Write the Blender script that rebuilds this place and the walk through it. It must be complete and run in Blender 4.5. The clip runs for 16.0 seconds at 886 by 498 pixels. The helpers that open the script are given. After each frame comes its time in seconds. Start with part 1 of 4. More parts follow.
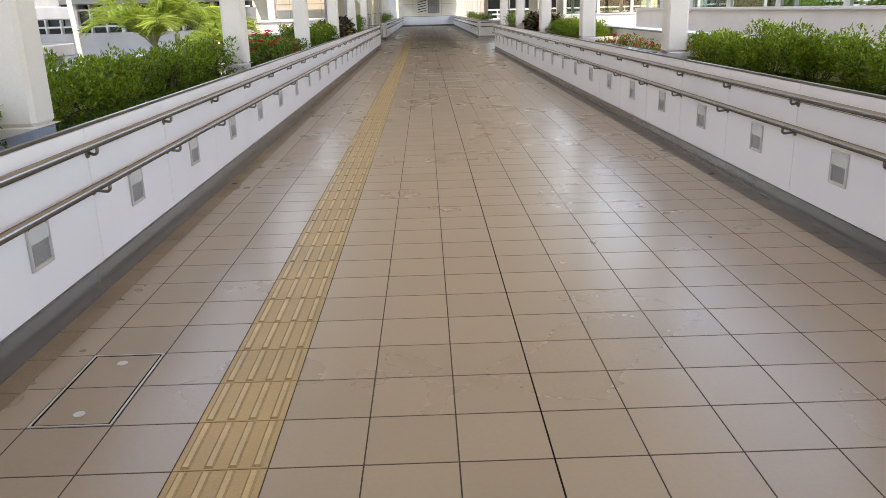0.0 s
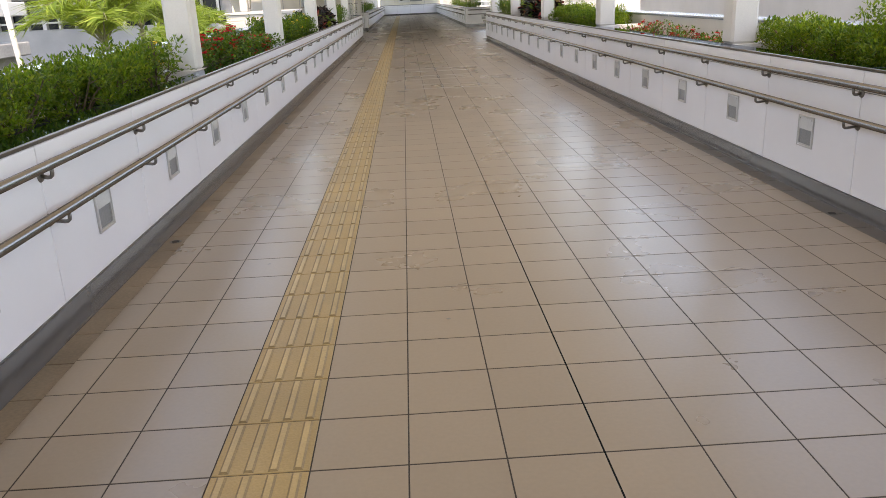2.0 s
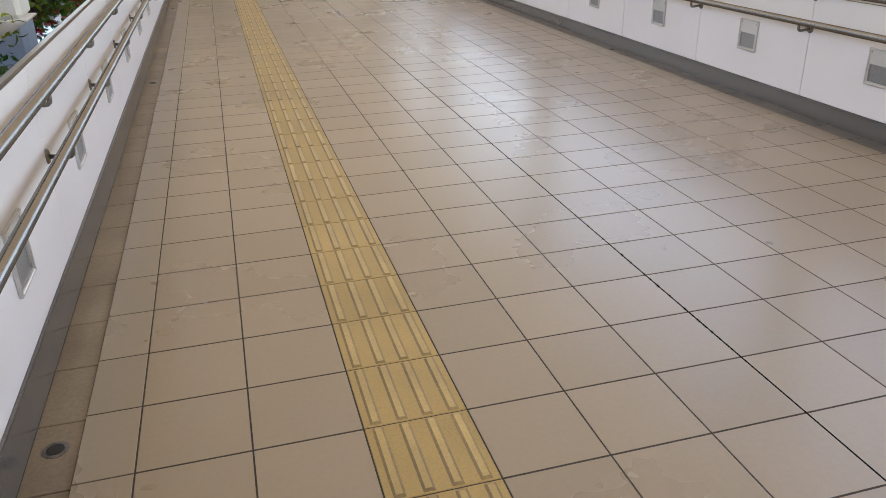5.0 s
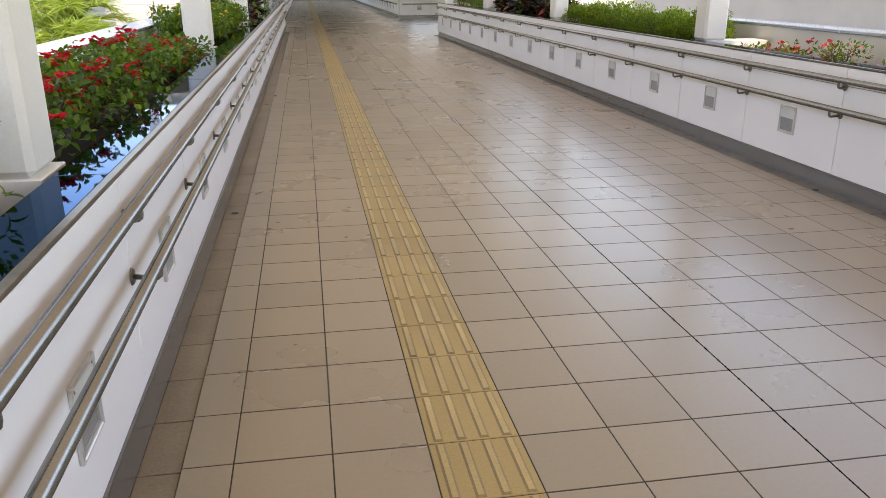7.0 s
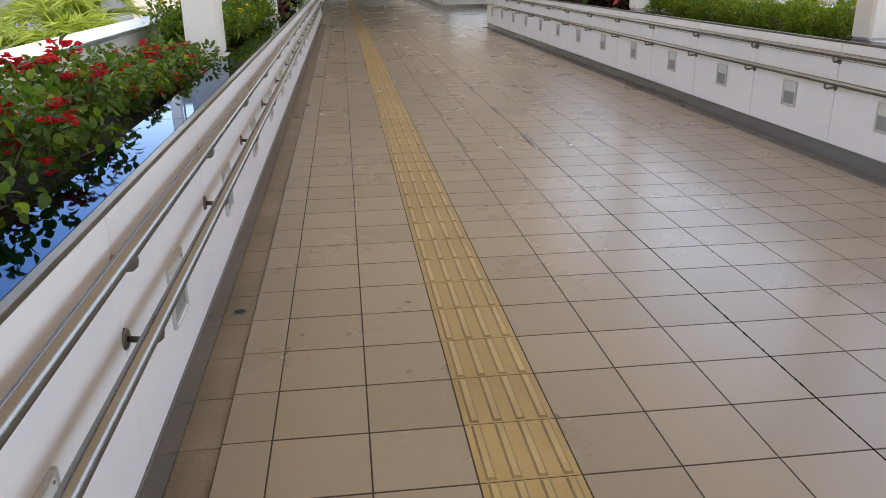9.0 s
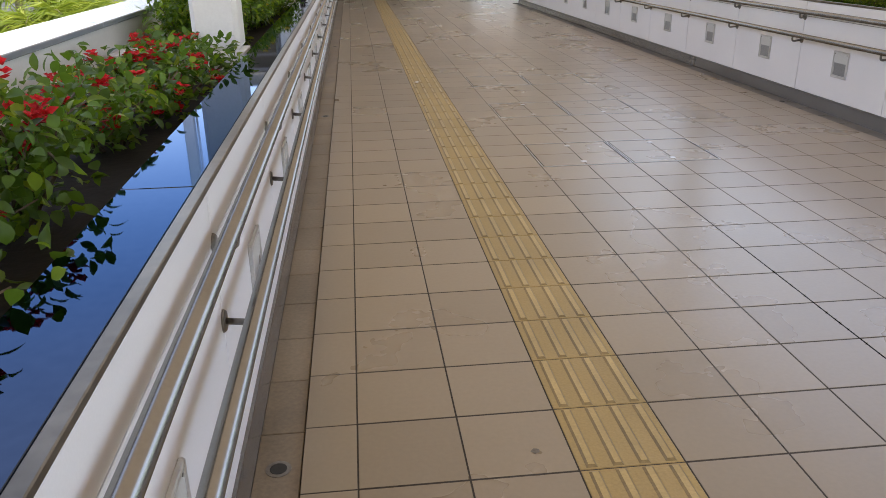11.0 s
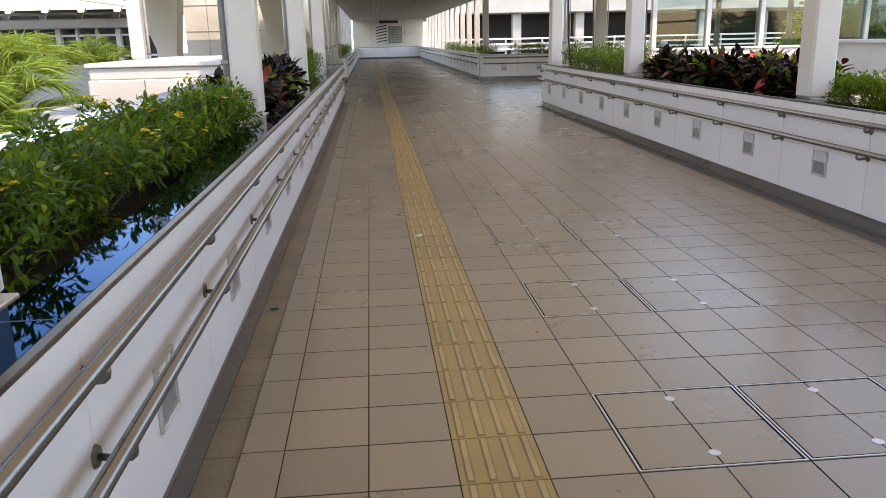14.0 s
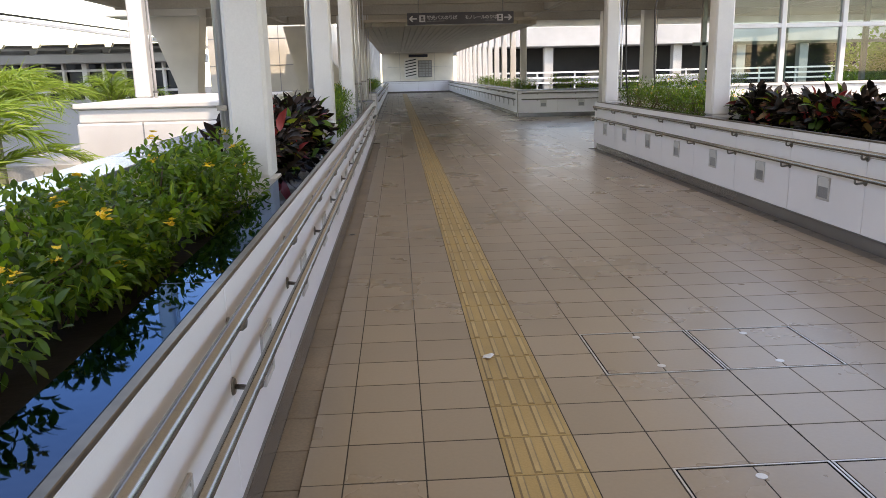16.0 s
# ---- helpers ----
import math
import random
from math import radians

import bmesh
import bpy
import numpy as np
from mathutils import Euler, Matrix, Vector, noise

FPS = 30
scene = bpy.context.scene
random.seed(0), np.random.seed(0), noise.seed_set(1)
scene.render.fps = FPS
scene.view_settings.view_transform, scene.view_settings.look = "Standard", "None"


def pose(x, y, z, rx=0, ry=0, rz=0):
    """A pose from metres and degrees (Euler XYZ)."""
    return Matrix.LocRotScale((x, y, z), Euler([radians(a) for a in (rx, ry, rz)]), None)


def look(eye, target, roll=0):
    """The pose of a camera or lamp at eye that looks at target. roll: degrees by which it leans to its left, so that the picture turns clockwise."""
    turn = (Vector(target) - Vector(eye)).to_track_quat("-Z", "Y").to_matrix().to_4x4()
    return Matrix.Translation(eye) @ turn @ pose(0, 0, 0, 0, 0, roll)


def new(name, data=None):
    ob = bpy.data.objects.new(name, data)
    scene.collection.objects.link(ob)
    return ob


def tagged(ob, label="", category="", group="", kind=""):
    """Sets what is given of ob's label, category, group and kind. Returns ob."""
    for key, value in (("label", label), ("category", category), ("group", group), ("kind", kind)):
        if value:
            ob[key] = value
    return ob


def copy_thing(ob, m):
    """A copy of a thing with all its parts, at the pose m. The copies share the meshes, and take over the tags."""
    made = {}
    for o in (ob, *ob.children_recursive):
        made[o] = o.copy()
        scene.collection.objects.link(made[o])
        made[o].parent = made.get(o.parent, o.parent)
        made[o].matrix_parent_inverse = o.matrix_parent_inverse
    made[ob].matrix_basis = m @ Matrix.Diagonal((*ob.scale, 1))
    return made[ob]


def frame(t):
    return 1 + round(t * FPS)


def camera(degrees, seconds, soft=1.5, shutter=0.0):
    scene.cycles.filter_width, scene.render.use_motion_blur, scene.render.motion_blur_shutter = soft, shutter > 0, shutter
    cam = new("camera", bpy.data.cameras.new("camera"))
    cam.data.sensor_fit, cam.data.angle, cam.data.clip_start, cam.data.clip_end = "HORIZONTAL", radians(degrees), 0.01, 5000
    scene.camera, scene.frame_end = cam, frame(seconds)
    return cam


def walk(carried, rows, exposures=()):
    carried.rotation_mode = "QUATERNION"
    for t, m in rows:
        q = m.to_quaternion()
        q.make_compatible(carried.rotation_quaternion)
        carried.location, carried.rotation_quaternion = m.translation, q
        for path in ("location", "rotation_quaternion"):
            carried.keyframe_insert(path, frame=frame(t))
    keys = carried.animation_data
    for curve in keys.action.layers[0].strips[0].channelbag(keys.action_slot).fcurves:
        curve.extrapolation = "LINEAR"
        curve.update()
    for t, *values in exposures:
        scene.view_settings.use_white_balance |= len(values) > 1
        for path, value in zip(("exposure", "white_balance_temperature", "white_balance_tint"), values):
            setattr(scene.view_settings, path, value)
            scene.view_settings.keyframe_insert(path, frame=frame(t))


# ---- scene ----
cam = camera(59.5, 16.0, soft=0.55)
PATH = [
    (0, (-0.369, -14.127, 1.357), (-0.338, -12.216, 0.767), -1.49),
    (0.5, (-0.36, -13.675, 1.348), (-0.356, -11.75, 0.807), -1.76),
    (1, (-0.424, -13.232, 1.346), (-0.416, -11.308, 0.799), -2.45),
    (1.5, (-0.478, -12.751, 1.346), (-0.445, -10.838, 0.764), -2.56),
    (2, (-0.537, -12.243, 1.346), (-0.472, -10.342, 0.728), -2.61),
    (2.5, (-0.676, -11.754, 1.363), (-0.559, -9.868, 0.706), -2.91),
    (3, (-0.821, -11.257, 1.345), (-0.63, -9.393, 0.645), -3.25),
    (3.2, (-0.913, -11.072, 1.345), (-0.69, -9.221, 0.623), -3.35),
    (5.3, (-1.507, -9.327, 1.349), (-1.023, -7.579, 0.507), -1.3),
    (5.5, (-1.548, -9.186, 1.331), (-1.071, -7.432, 0.497), -1.13),
    (6, (-1.559, -8.723, 1.333), (-1.141, -6.934, 0.542), -0.61),
    (6.5, (-1.485, -8.265, 1.358), (-1.134, -6.431, 0.641), -0.33),
    (7, (-1.51, -7.805, 1.393), (-1.191, -5.941, 0.74), -0.1),
    (7.5, (-1.506, -7.35, 1.386), (-1.176, -5.486, 0.741), 0.05),
    (8, (-1.502, -6.89, 1.344), (-1.178, -5.025, 0.698), 0.12),
    (8.5, (-1.478, -6.449, 1.356), (-1.192, -4.582, 0.696), -0.1),
    (9, (-1.518, -6.011, 1.369), (-1.29, -4.143, 0.69), -0.61),
    (9.2, (-1.596, -5.879, 1.369), (-1.373, -4.015, 0.68), -0.7),
    (11.3, (-1.749, -4.457, 1.342), (-1.55, -2.608, 0.604), -0.8),
    (11.5, (-1.695, -4.297, 1.347), (-1.479, -2.446, 0.62), -0.74),
    (12, (-1.654, -3.906, 1.355), (-1.401, -2.049, 0.655), -0.42),
    (12.5, (-1.593, -3.483, 1.336), (-1.324, -1.618, 0.667), -0.28),
    (13, (-1.497, -3.098, 1.352), (-1.256, -1.214, 0.725), -0.6),
    (13.5, (-1.502, -2.682, 1.383), (-1.297, -0.778, 0.806), -0.98),
    (14, (-1.434, -2.232, 1.414), (-1.268, -0.309, 0.888), -1.25),
    (14.5, (-1.457, -1.804, 1.38), (-1.311, 0.132, 0.902), -1.46),
    (15, (-1.483, -1.363, 1.402), (-1.352, 0.581, 0.949), -1.49),
    (15.5, (-1.516, -0.913, 1.391), (-1.399, 1.033, 0.946), -1.43),
    (16, (-1.558, -0.451, 1.44), (-1.454, 1.496, 0.995), -1.3),
]
walk(cam, [(t, look(eye, target, roll)) for t, eye, target, roll in PATH], exposures=[(0, 2.53, 9900, 20), (0.6, 2.43, 9900, 20), (3, 2.54, 9900, 20), (6, 2.7, 9900, 19), (9, 2.47, 9700, 20), (12.5, 2.47, 9500, 21), (14, 2.28, 9200, 20), (16, 2.24, 9100, 20)])

# ---- sky, sun, exposure ----
world = bpy.data.worlds.new("sky")
scene.world = world
world.use_nodes = True
wn = world.node_tree
sky = wn.nodes.new("ShaderNodeTexSky")
sky.sky_type = "NISHITA"
sky.sun_disc = False
sky.sun_elevation = radians(58)
sky.sun_rotation = radians(164.5)
sky.air_density, sky.dust_density, sky.ozone_density = 1.0, 0.4, 1.8
wn.nodes["Background"].inputs["Strength"].default_value = 0.15
wn.links.new(sky.outputs["Color"], wn.nodes["Background"].inputs["Color"])
sun = new("sun", bpy.data.lights.new("sun", "SUN"))
sun.data.energy, sun.data.angle, sun.data.color = 0.9, radians(0.53), (1.0, 0.95, 0.88)
sun.matrix_world = look((10.0, -36.0, 60.0), (0, 0, 0))


# ---- materials ----
def material(name, color, rough=0.6, metal=0.0, vary=0.12, grain=60.0, stain=0.15, blotch=1.2, bump=0.15, spec=0.5,
             piece=0.0, island=0.0, tint=None, coat=0.0):
    """Principled surface with fine grain, broad stains, bump, and per-piece variation."""
    m = bpy.data.materials.new(name)
    m.use_nodes = True
    nt = m.node_tree
    n, l = nt.nodes, nt.links
    b = n["Principled BSDF"]
    co = n.new("ShaderNodeTexCoord")
    geo = n.new("ShaderNodeNewGeometry")
    fine, broad = n.new("ShaderNodeTexNoise"), n.new("ShaderNodeTexNoise")
    fine.inputs["Scale"].default_value, fine.inputs["Detail"].default_value = grain, 4
    broad.inputs["Scale"].default_value, broad.inputs["Detail"].default_value = blotch, 5
    l.new(geo.outputs["Position"], fine.inputs["Vector"])
    l.new(geo.outputs["Position"], broad.inputs["Vector"])

    def scaled(src, lo, hi, a=0.3, z=0.7):
        r = n.new("ShaderNodeMapRange")
        r.clamp = True
        r.inputs["From Min"].default_value, r.inputs["From Max"].default_value = a, z
        r.inputs["To Min"].default_value, r.inputs["To Max"].default_value = lo, hi
        l.new(src, r.inputs["Value"])
        return r.outputs["Result"]

    def times(a, c):
        k = n.new("ShaderNodeMath")
        k.operation = "MULTIPLY"
        l.new(a, k.inputs[0])
        l.new(c, k.inputs[1])
        return k.outputs[0]
    v = times(scaled(fine.outputs["Fac"], 1 - vary, 1 + vary), scaled(broad.outputs["Fac"], 1 - stain, 1 + stain * 0.6))
    if piece:
        o = n.new("ShaderNodeObjectInfo")
        v = times(v, scaled(o.outputs["Random"], 1 - piece, 1 + piece, 0, 1))
    if island:
        v = times(v, scaled(geo.outputs["Random Per Island"], 1 - island, 1 + island, 0, 1))
    mix = n.new("ShaderNodeMix")
    mix.data_type, mix.blend_type = "RGBA", "MULTIPLY"
    mix.inputs["Factor"].default_value = 1.0
    mix.inputs["A"].default_value = (*color, 1)
    if tint:
        tm = n.new("ShaderNodeMix")
        tm.data_type = "RGBA"
        tm.inputs["A"].default_value, tm.inputs["B"].default_value = (*color, 1), (*tint, 1)
        l.new(scaled(geo.outputs["Random Per Island"], 0, 1, 0.25, 1.0), tm.inputs["Factor"])
        l.new(tm.outputs["Result"], mix.inputs["A"])
    l.new(v, mix.inputs["B"])
    l.new(mix.outputs["Result"], b.inputs["Base Color"])
    l.new(scaled(broad.outputs["Fac"], max(rough - 0.02, 0.015), min(rough + 0.03, 1)), b.inputs["Roughness"])
    b.inputs["Metallic"].default_value = metal
    b.inputs["Specular IOR Level"].default_value = spec
    b.inputs["Coat Weight"].default_value = coat
    if bump:
        bp = n.new("ShaderNodeBump")
        bp.inputs["Strength"].default_value, bp.inputs["Distance"].default_value = bump, 0.004
        l.new(fine.outputs["Fac"], bp.inputs["Height"])
        l.new(bp.outputs["Normal"], b.inputs["Normal"])
    return m


def glass_material(name, color, clear):
    m = bpy.data.materials.new(name)
    m.use_nodes = True
    n, l = m.node_tree.nodes, m.node_tree.links
    n.remove(n["Principled BSDF"])
    tr, gl, mx, fr = (n.new("ShaderNodeBsdfTransparent"), n.new("ShaderNodeBsdfGlossy"), n.new("ShaderNodeMixShader"),
                      n.new("ShaderNodeFresnel"))
    tr.inputs["Color"].default_value = (*color, 1)
    gl.inputs["Roughness"].default_value = 0.02
    fr.inputs["IOR"].default_value = clear
    l.new(fr.outputs[0], mx.inputs[0])
    l.new(tr.outputs[0], mx.inputs[1])
    l.new(gl.outputs[0], mx.inputs[2])
    l.new(mx.outputs[0], n["Material Output"].inputs["Surface"])
    return m


M_TILE = material("floor_tile", (0.262, 0.201, 0.139), 0.28, vary=0.035, grain=60, stain=0.045, blotch=1.1, bump=0.06, spec=0.7, piece=0.05, island=0.05)
M_TILE_REST = material("floor_tile_rest", (0.262, 0.201, 0.139), 0.28, vary=0.035, grain=60, stain=0.045, blotch=1.1, bump=0.06, spec=0.7, island=0.09)
M_GUTTER = material("gutter_tile", (0.25, 0.19, 0.131), 0.45, vary=0.12, grain=70, stain=0.3, blotch=2.0, bump=0.2, piece=0.06)
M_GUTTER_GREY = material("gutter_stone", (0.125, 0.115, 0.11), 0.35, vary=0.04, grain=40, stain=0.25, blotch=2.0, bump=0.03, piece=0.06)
M_TACTILE = material("tactile_tile", (0.36, 0.235, 0.085), 0.42, vary=0.10, grain=120, stain=0.22, blotch=1.6, bump=0.2, piece=0.05, island=0.03)
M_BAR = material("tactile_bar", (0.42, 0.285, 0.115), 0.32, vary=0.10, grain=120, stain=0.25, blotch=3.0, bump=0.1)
# Flanks darkened to draw the shadow line and dirt beside each bar.
M_BAR_FLANK_SHADE = material("tactile_bar_flank_shade", (0.25, 0.165, 0.066), 0.5, vary=0.15, grain=120, stain=0.3, blotch=3.0, bump=0.1)
M_GROUT = material("grout", (0.042, 0.031, 0.021), 0.9, vary=0.3, grain=40, bump=0.1)
M_PANEL = material("white_panel", (0.80, 0.80, 0.83), 0.3, vary=0.015, grain=200, stain=0.035, blotch=1.5, bump=0.02, piece=0.015)
M_WHITE = material("white_paint", (0.63, 0.62, 0.60), 0.45, vary=0.03, grain=90, stain=0.10, blotch=1.4, bump=0.06)
# White dimmed so outdoor walls don't clip at the walkway's exposure.
M_OUTWHITE = material("dimmed_white", (0.40, 0.40, 0.395), 0.6, vary=0.05, grain=30, stain=0.18, blotch=0.5, bump=0.08)
M_VAULT = material("vault_cladding", (0.20, 0.20, 0.20), 0.5, vary=0.05, grain=3, stain=0.25, blotch=0.15, bump=0.05)
M_CREAM = material("cream_paint", (0.66, 0.62, 0.53), 0.55, vary=0.05, grain=60, stain=0.16, blotch=1.0, bump=0.1)
M_KICK = material("kick_plate", (0.19, 0.178, 0.172), 0.2, metal=0.6, vary=0.02, grain=20, stain=0.05, blotch=1.2, bump=0.0)
M_STEEL = material("stainless_steel", (0.28, 0.275, 0.265), 0.24, metal=1.0, vary=0.06, grain=140, stain=0.10, blotch=3.0, bump=0.02)
M_FRAME = material("lamp_frame", (0.60, 0.60, 0.60), 0.35, metal=0.7, vary=0.06, grain=140, stain=0.1, blotch=3.0, bump=0.02)
M_DARKSTEEL = material("tarnished_steel", (0.22, 0.21, 0.20), 0.4, metal=0.9, vary=0.15, grain=120, stain=0.3, bump=0.05)
# Blue in this colour stands for sky mirrored in the dark ledge.
M_LEDGE = material("polished_ledge", (0.05, 0.066, 0.095), 0.015, metal=1.0, vary=0.05, grain=40, stain=0.15, bump=0.0)
M_TRIM = material("ledge_trim", (0.15, 0.125, 0.10), 0.35, metal=0.8, vary=0.15, grain=30, stain=0.4, blotch=4, bump=0.05)
# Blue-grey puts the sky's reflection into the coping's own colour.
M_COPING = material("coping_metal", (0.36, 0.41, 0.48), 0.25, metal=0.5, vary=0.03, grain=50, stain=0.12, blotch=1.0, bump=0.02)
# Near black: shade deep below the plants is put into the soil colour.
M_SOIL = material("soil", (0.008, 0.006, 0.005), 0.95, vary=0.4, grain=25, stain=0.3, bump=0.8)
M_LENS = material("lamp_diffuser", (0.62, 0.63, 0.62), 0.25, vary=0.04, grain=100, bump=0.02)
M_LOUVRE = material("lamp_recess", (0.28, 0.29, 0.30), 0.4, metal=0.4, vary=0.1, grain=120, bump=0.05)
M_CONC = material("concrete", (0.42, 0.41, 0.39), 0.75, vary=0.12, grain=25, stain=0.2, blotch=0.6, bump=0.25)
M_SOFFIT = material("soffit_paint", (0.50, 0.45, 0.36), 0.7, vary=0.05, grain=20, stain=0.15, blotch=0.5, bump=0.1)
M_SLAT = material("cream_slat", (0.52, 0.47, 0.375), 0.6, vary=0.03, grain=20, stain=0.08, blotch=0.5, bump=0.03)
# Darker tone stands for the shade that the canopy steel lies in.
M_BEAM = material("shaded_beam", (0.40, 0.36, 0.29), 0.6, vary=0.08, grain=20, stain=0.2, blotch=0.6, bump=0.05)
M_GROUND = material("ground_asphalt", (0.10, 0.10, 0.095), 0.9, vary=0.2, grain=8, stain=0.25, blotch=0.05, bump=0.3)
M_SIGN = material("sign_face", (0.012, 0.012, 0.03), 0.35, vary=0.05, bump=0.0)
M_SIGNTEXT = material("sign_lettering", (0.50, 0.50, 0.56), 0.5, vary=0.03, bump=0.0)
M_BOARD = material("notice_board", (0.16, 0.16, 0.16), 0.4, vary=0.25, grain=4, bump=0.0)
M_POSTER = material("poster_sheet", (0.62, 0.61, 0.58), 0.5, vary=0.04, bump=0.0)
M_INK = material("black_ink", (0.02, 0.02, 0.02), 0.6, bump=0.0)
M_SEAL = material("black_sealant", (0.006, 0.006, 0.006), 0.9, spec=0.1, bump=0.0)
M_DECK_SHADE = material("deck_shade", (0.02, 0.02, 0.022), 0.8, vary=0.2, grain=1.0, bump=0.0)
M_BARK = material("bark", (0.10, 0.07, 0.045), 0.9, vary=0.3, grain=40, bump=0.6)
M_LEAF = material("leaf_green", (0.058, 0.120, 0.010), 0.45, vary=0.15, grain=30, stain=0.15, island=0.35, bump=0.05, tint=(0.125, 0.205, 0.014))
M_LEAF_DARK = material("leaf_deep_green", (0.034, 0.078, 0.010), 0.42, vary=0.15, grain=30, island=0.35, bump=0.05, tint=(0.07, 0.145, 0.025))
M_LEAF_YG = material("leaf_yellow_green", (0.09, 0.16, 0.02), 0.45, vary=0.15, grain=30, island=0.35, bump=0.05, tint=(0.19, 0.24, 0.03))
M_CROTON = material("croton_leaf", (0.010, 0.009, 0.006), 0.55, vary=0.2, grain=20, island=0.5, bump=0.05, spec=0.2, tint=(0.026, 0.012, 0.007))
M_CROTON_RED = material("croton_red_leaf", (0.30, 0.03, 0.03), 0.38, vary=0.2, grain=20, island=0.4, bump=0.05)
M_CROTON_RUST = material("croton_rust_leaf", (0.10, 0.03, 0.015), 0.4, vary=0.2, grain=20, island=0.4, bump=0.05, tint=(0.16, 0.09, 0.02))
M_PALM = material("palm_leaf", (0.15, 0.26, 0.035), 0.45, vary=0.1, grain=20, island=0.3, bump=0.05, tint=(0.32, 0.40, 0.08))
M_PALM_STEM = material("palm_stem", (0.20, 0.20, 0.10), 0.6, vary=0.2, grain=20, bump=0.3)
M_RED = material("red_petal", (0.52, 0.016, 0.022), 0.5, vary=0.1, grain=40, island=0.3, bump=0.05)
M_YELLOW = material("yellow_petal", (0.75, 0.50, 0.03), 0.5, vary=0.1, grain=40, island=0.2, bump=0.05)
M_GLASS = glass_material("window_glass", (0.46, 0.60, 0.59), 1.5)
M_FARGLASS = material("dark_window", (0.05, 0.055, 0.06), 0.12, vary=0.2, grain=1, bump=0.0, spec=0.8)


# Grazing reflections are tinted blue as well, to colour the mirrored sky.
M_LEDGE.node_tree.nodes["Principled BSDF"].inputs["Specular Tint"].default_value = (0.42, 0.54, 0.74, 1)


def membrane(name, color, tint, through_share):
    """Roof sheet that passes part of the daylight, added to brighten the space below."""
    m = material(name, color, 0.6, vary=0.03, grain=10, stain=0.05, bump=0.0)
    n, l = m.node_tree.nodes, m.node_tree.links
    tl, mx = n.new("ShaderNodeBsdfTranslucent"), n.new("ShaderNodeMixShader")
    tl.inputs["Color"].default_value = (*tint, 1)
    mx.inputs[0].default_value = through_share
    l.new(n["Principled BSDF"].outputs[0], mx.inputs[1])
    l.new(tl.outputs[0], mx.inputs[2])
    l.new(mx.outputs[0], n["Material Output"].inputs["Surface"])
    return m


def leafy(m, color, share=0.35):
    """Lets light through a leaf."""
    n, l = m.node_tree.nodes, m.node_tree.links
    n["Principled BSDF"].inputs["Specular IOR Level"].default_value = 0.25
    tl, mx = n.new("ShaderNodeBsdfTranslucent"), n.new("ShaderNodeMixShader")
    tl.inputs["Color"].default_value = (*color, 1)
    mx.inputs[0].default_value = share
    l.new(n["Principled BSDF"].outputs[0], mx.inputs[1])
    l.new(tl.outputs[0], mx.inputs[2])
    l.new(mx.outputs[0], n["Material Output"].inputs["Surface"])


leafy(M_LEAF, (0.20, 0.34, 0.02))
leafy(M_LEAF_DARK, (0.12, 0.24, 0.02))
leafy(M_LEAF_YG, (0.34, 0.42, 0.03))
leafy(M_PALM, (0.34, 0.46, 0.06), 0.4)
leafy(M_RED, (0.7, 0.03, 0.03), 0.3)
# Grey stands for the soffit's shade; translucency is added to light the junction.
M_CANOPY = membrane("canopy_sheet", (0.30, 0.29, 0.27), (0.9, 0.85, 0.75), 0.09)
# Warm translucency is added here; it brightens the walkway through an unseen roof.
M_ROOF = membrane("roof_sheet", (0.66, 0.60, 0.50), (0.98, 0.80, 0.56), 0.2)


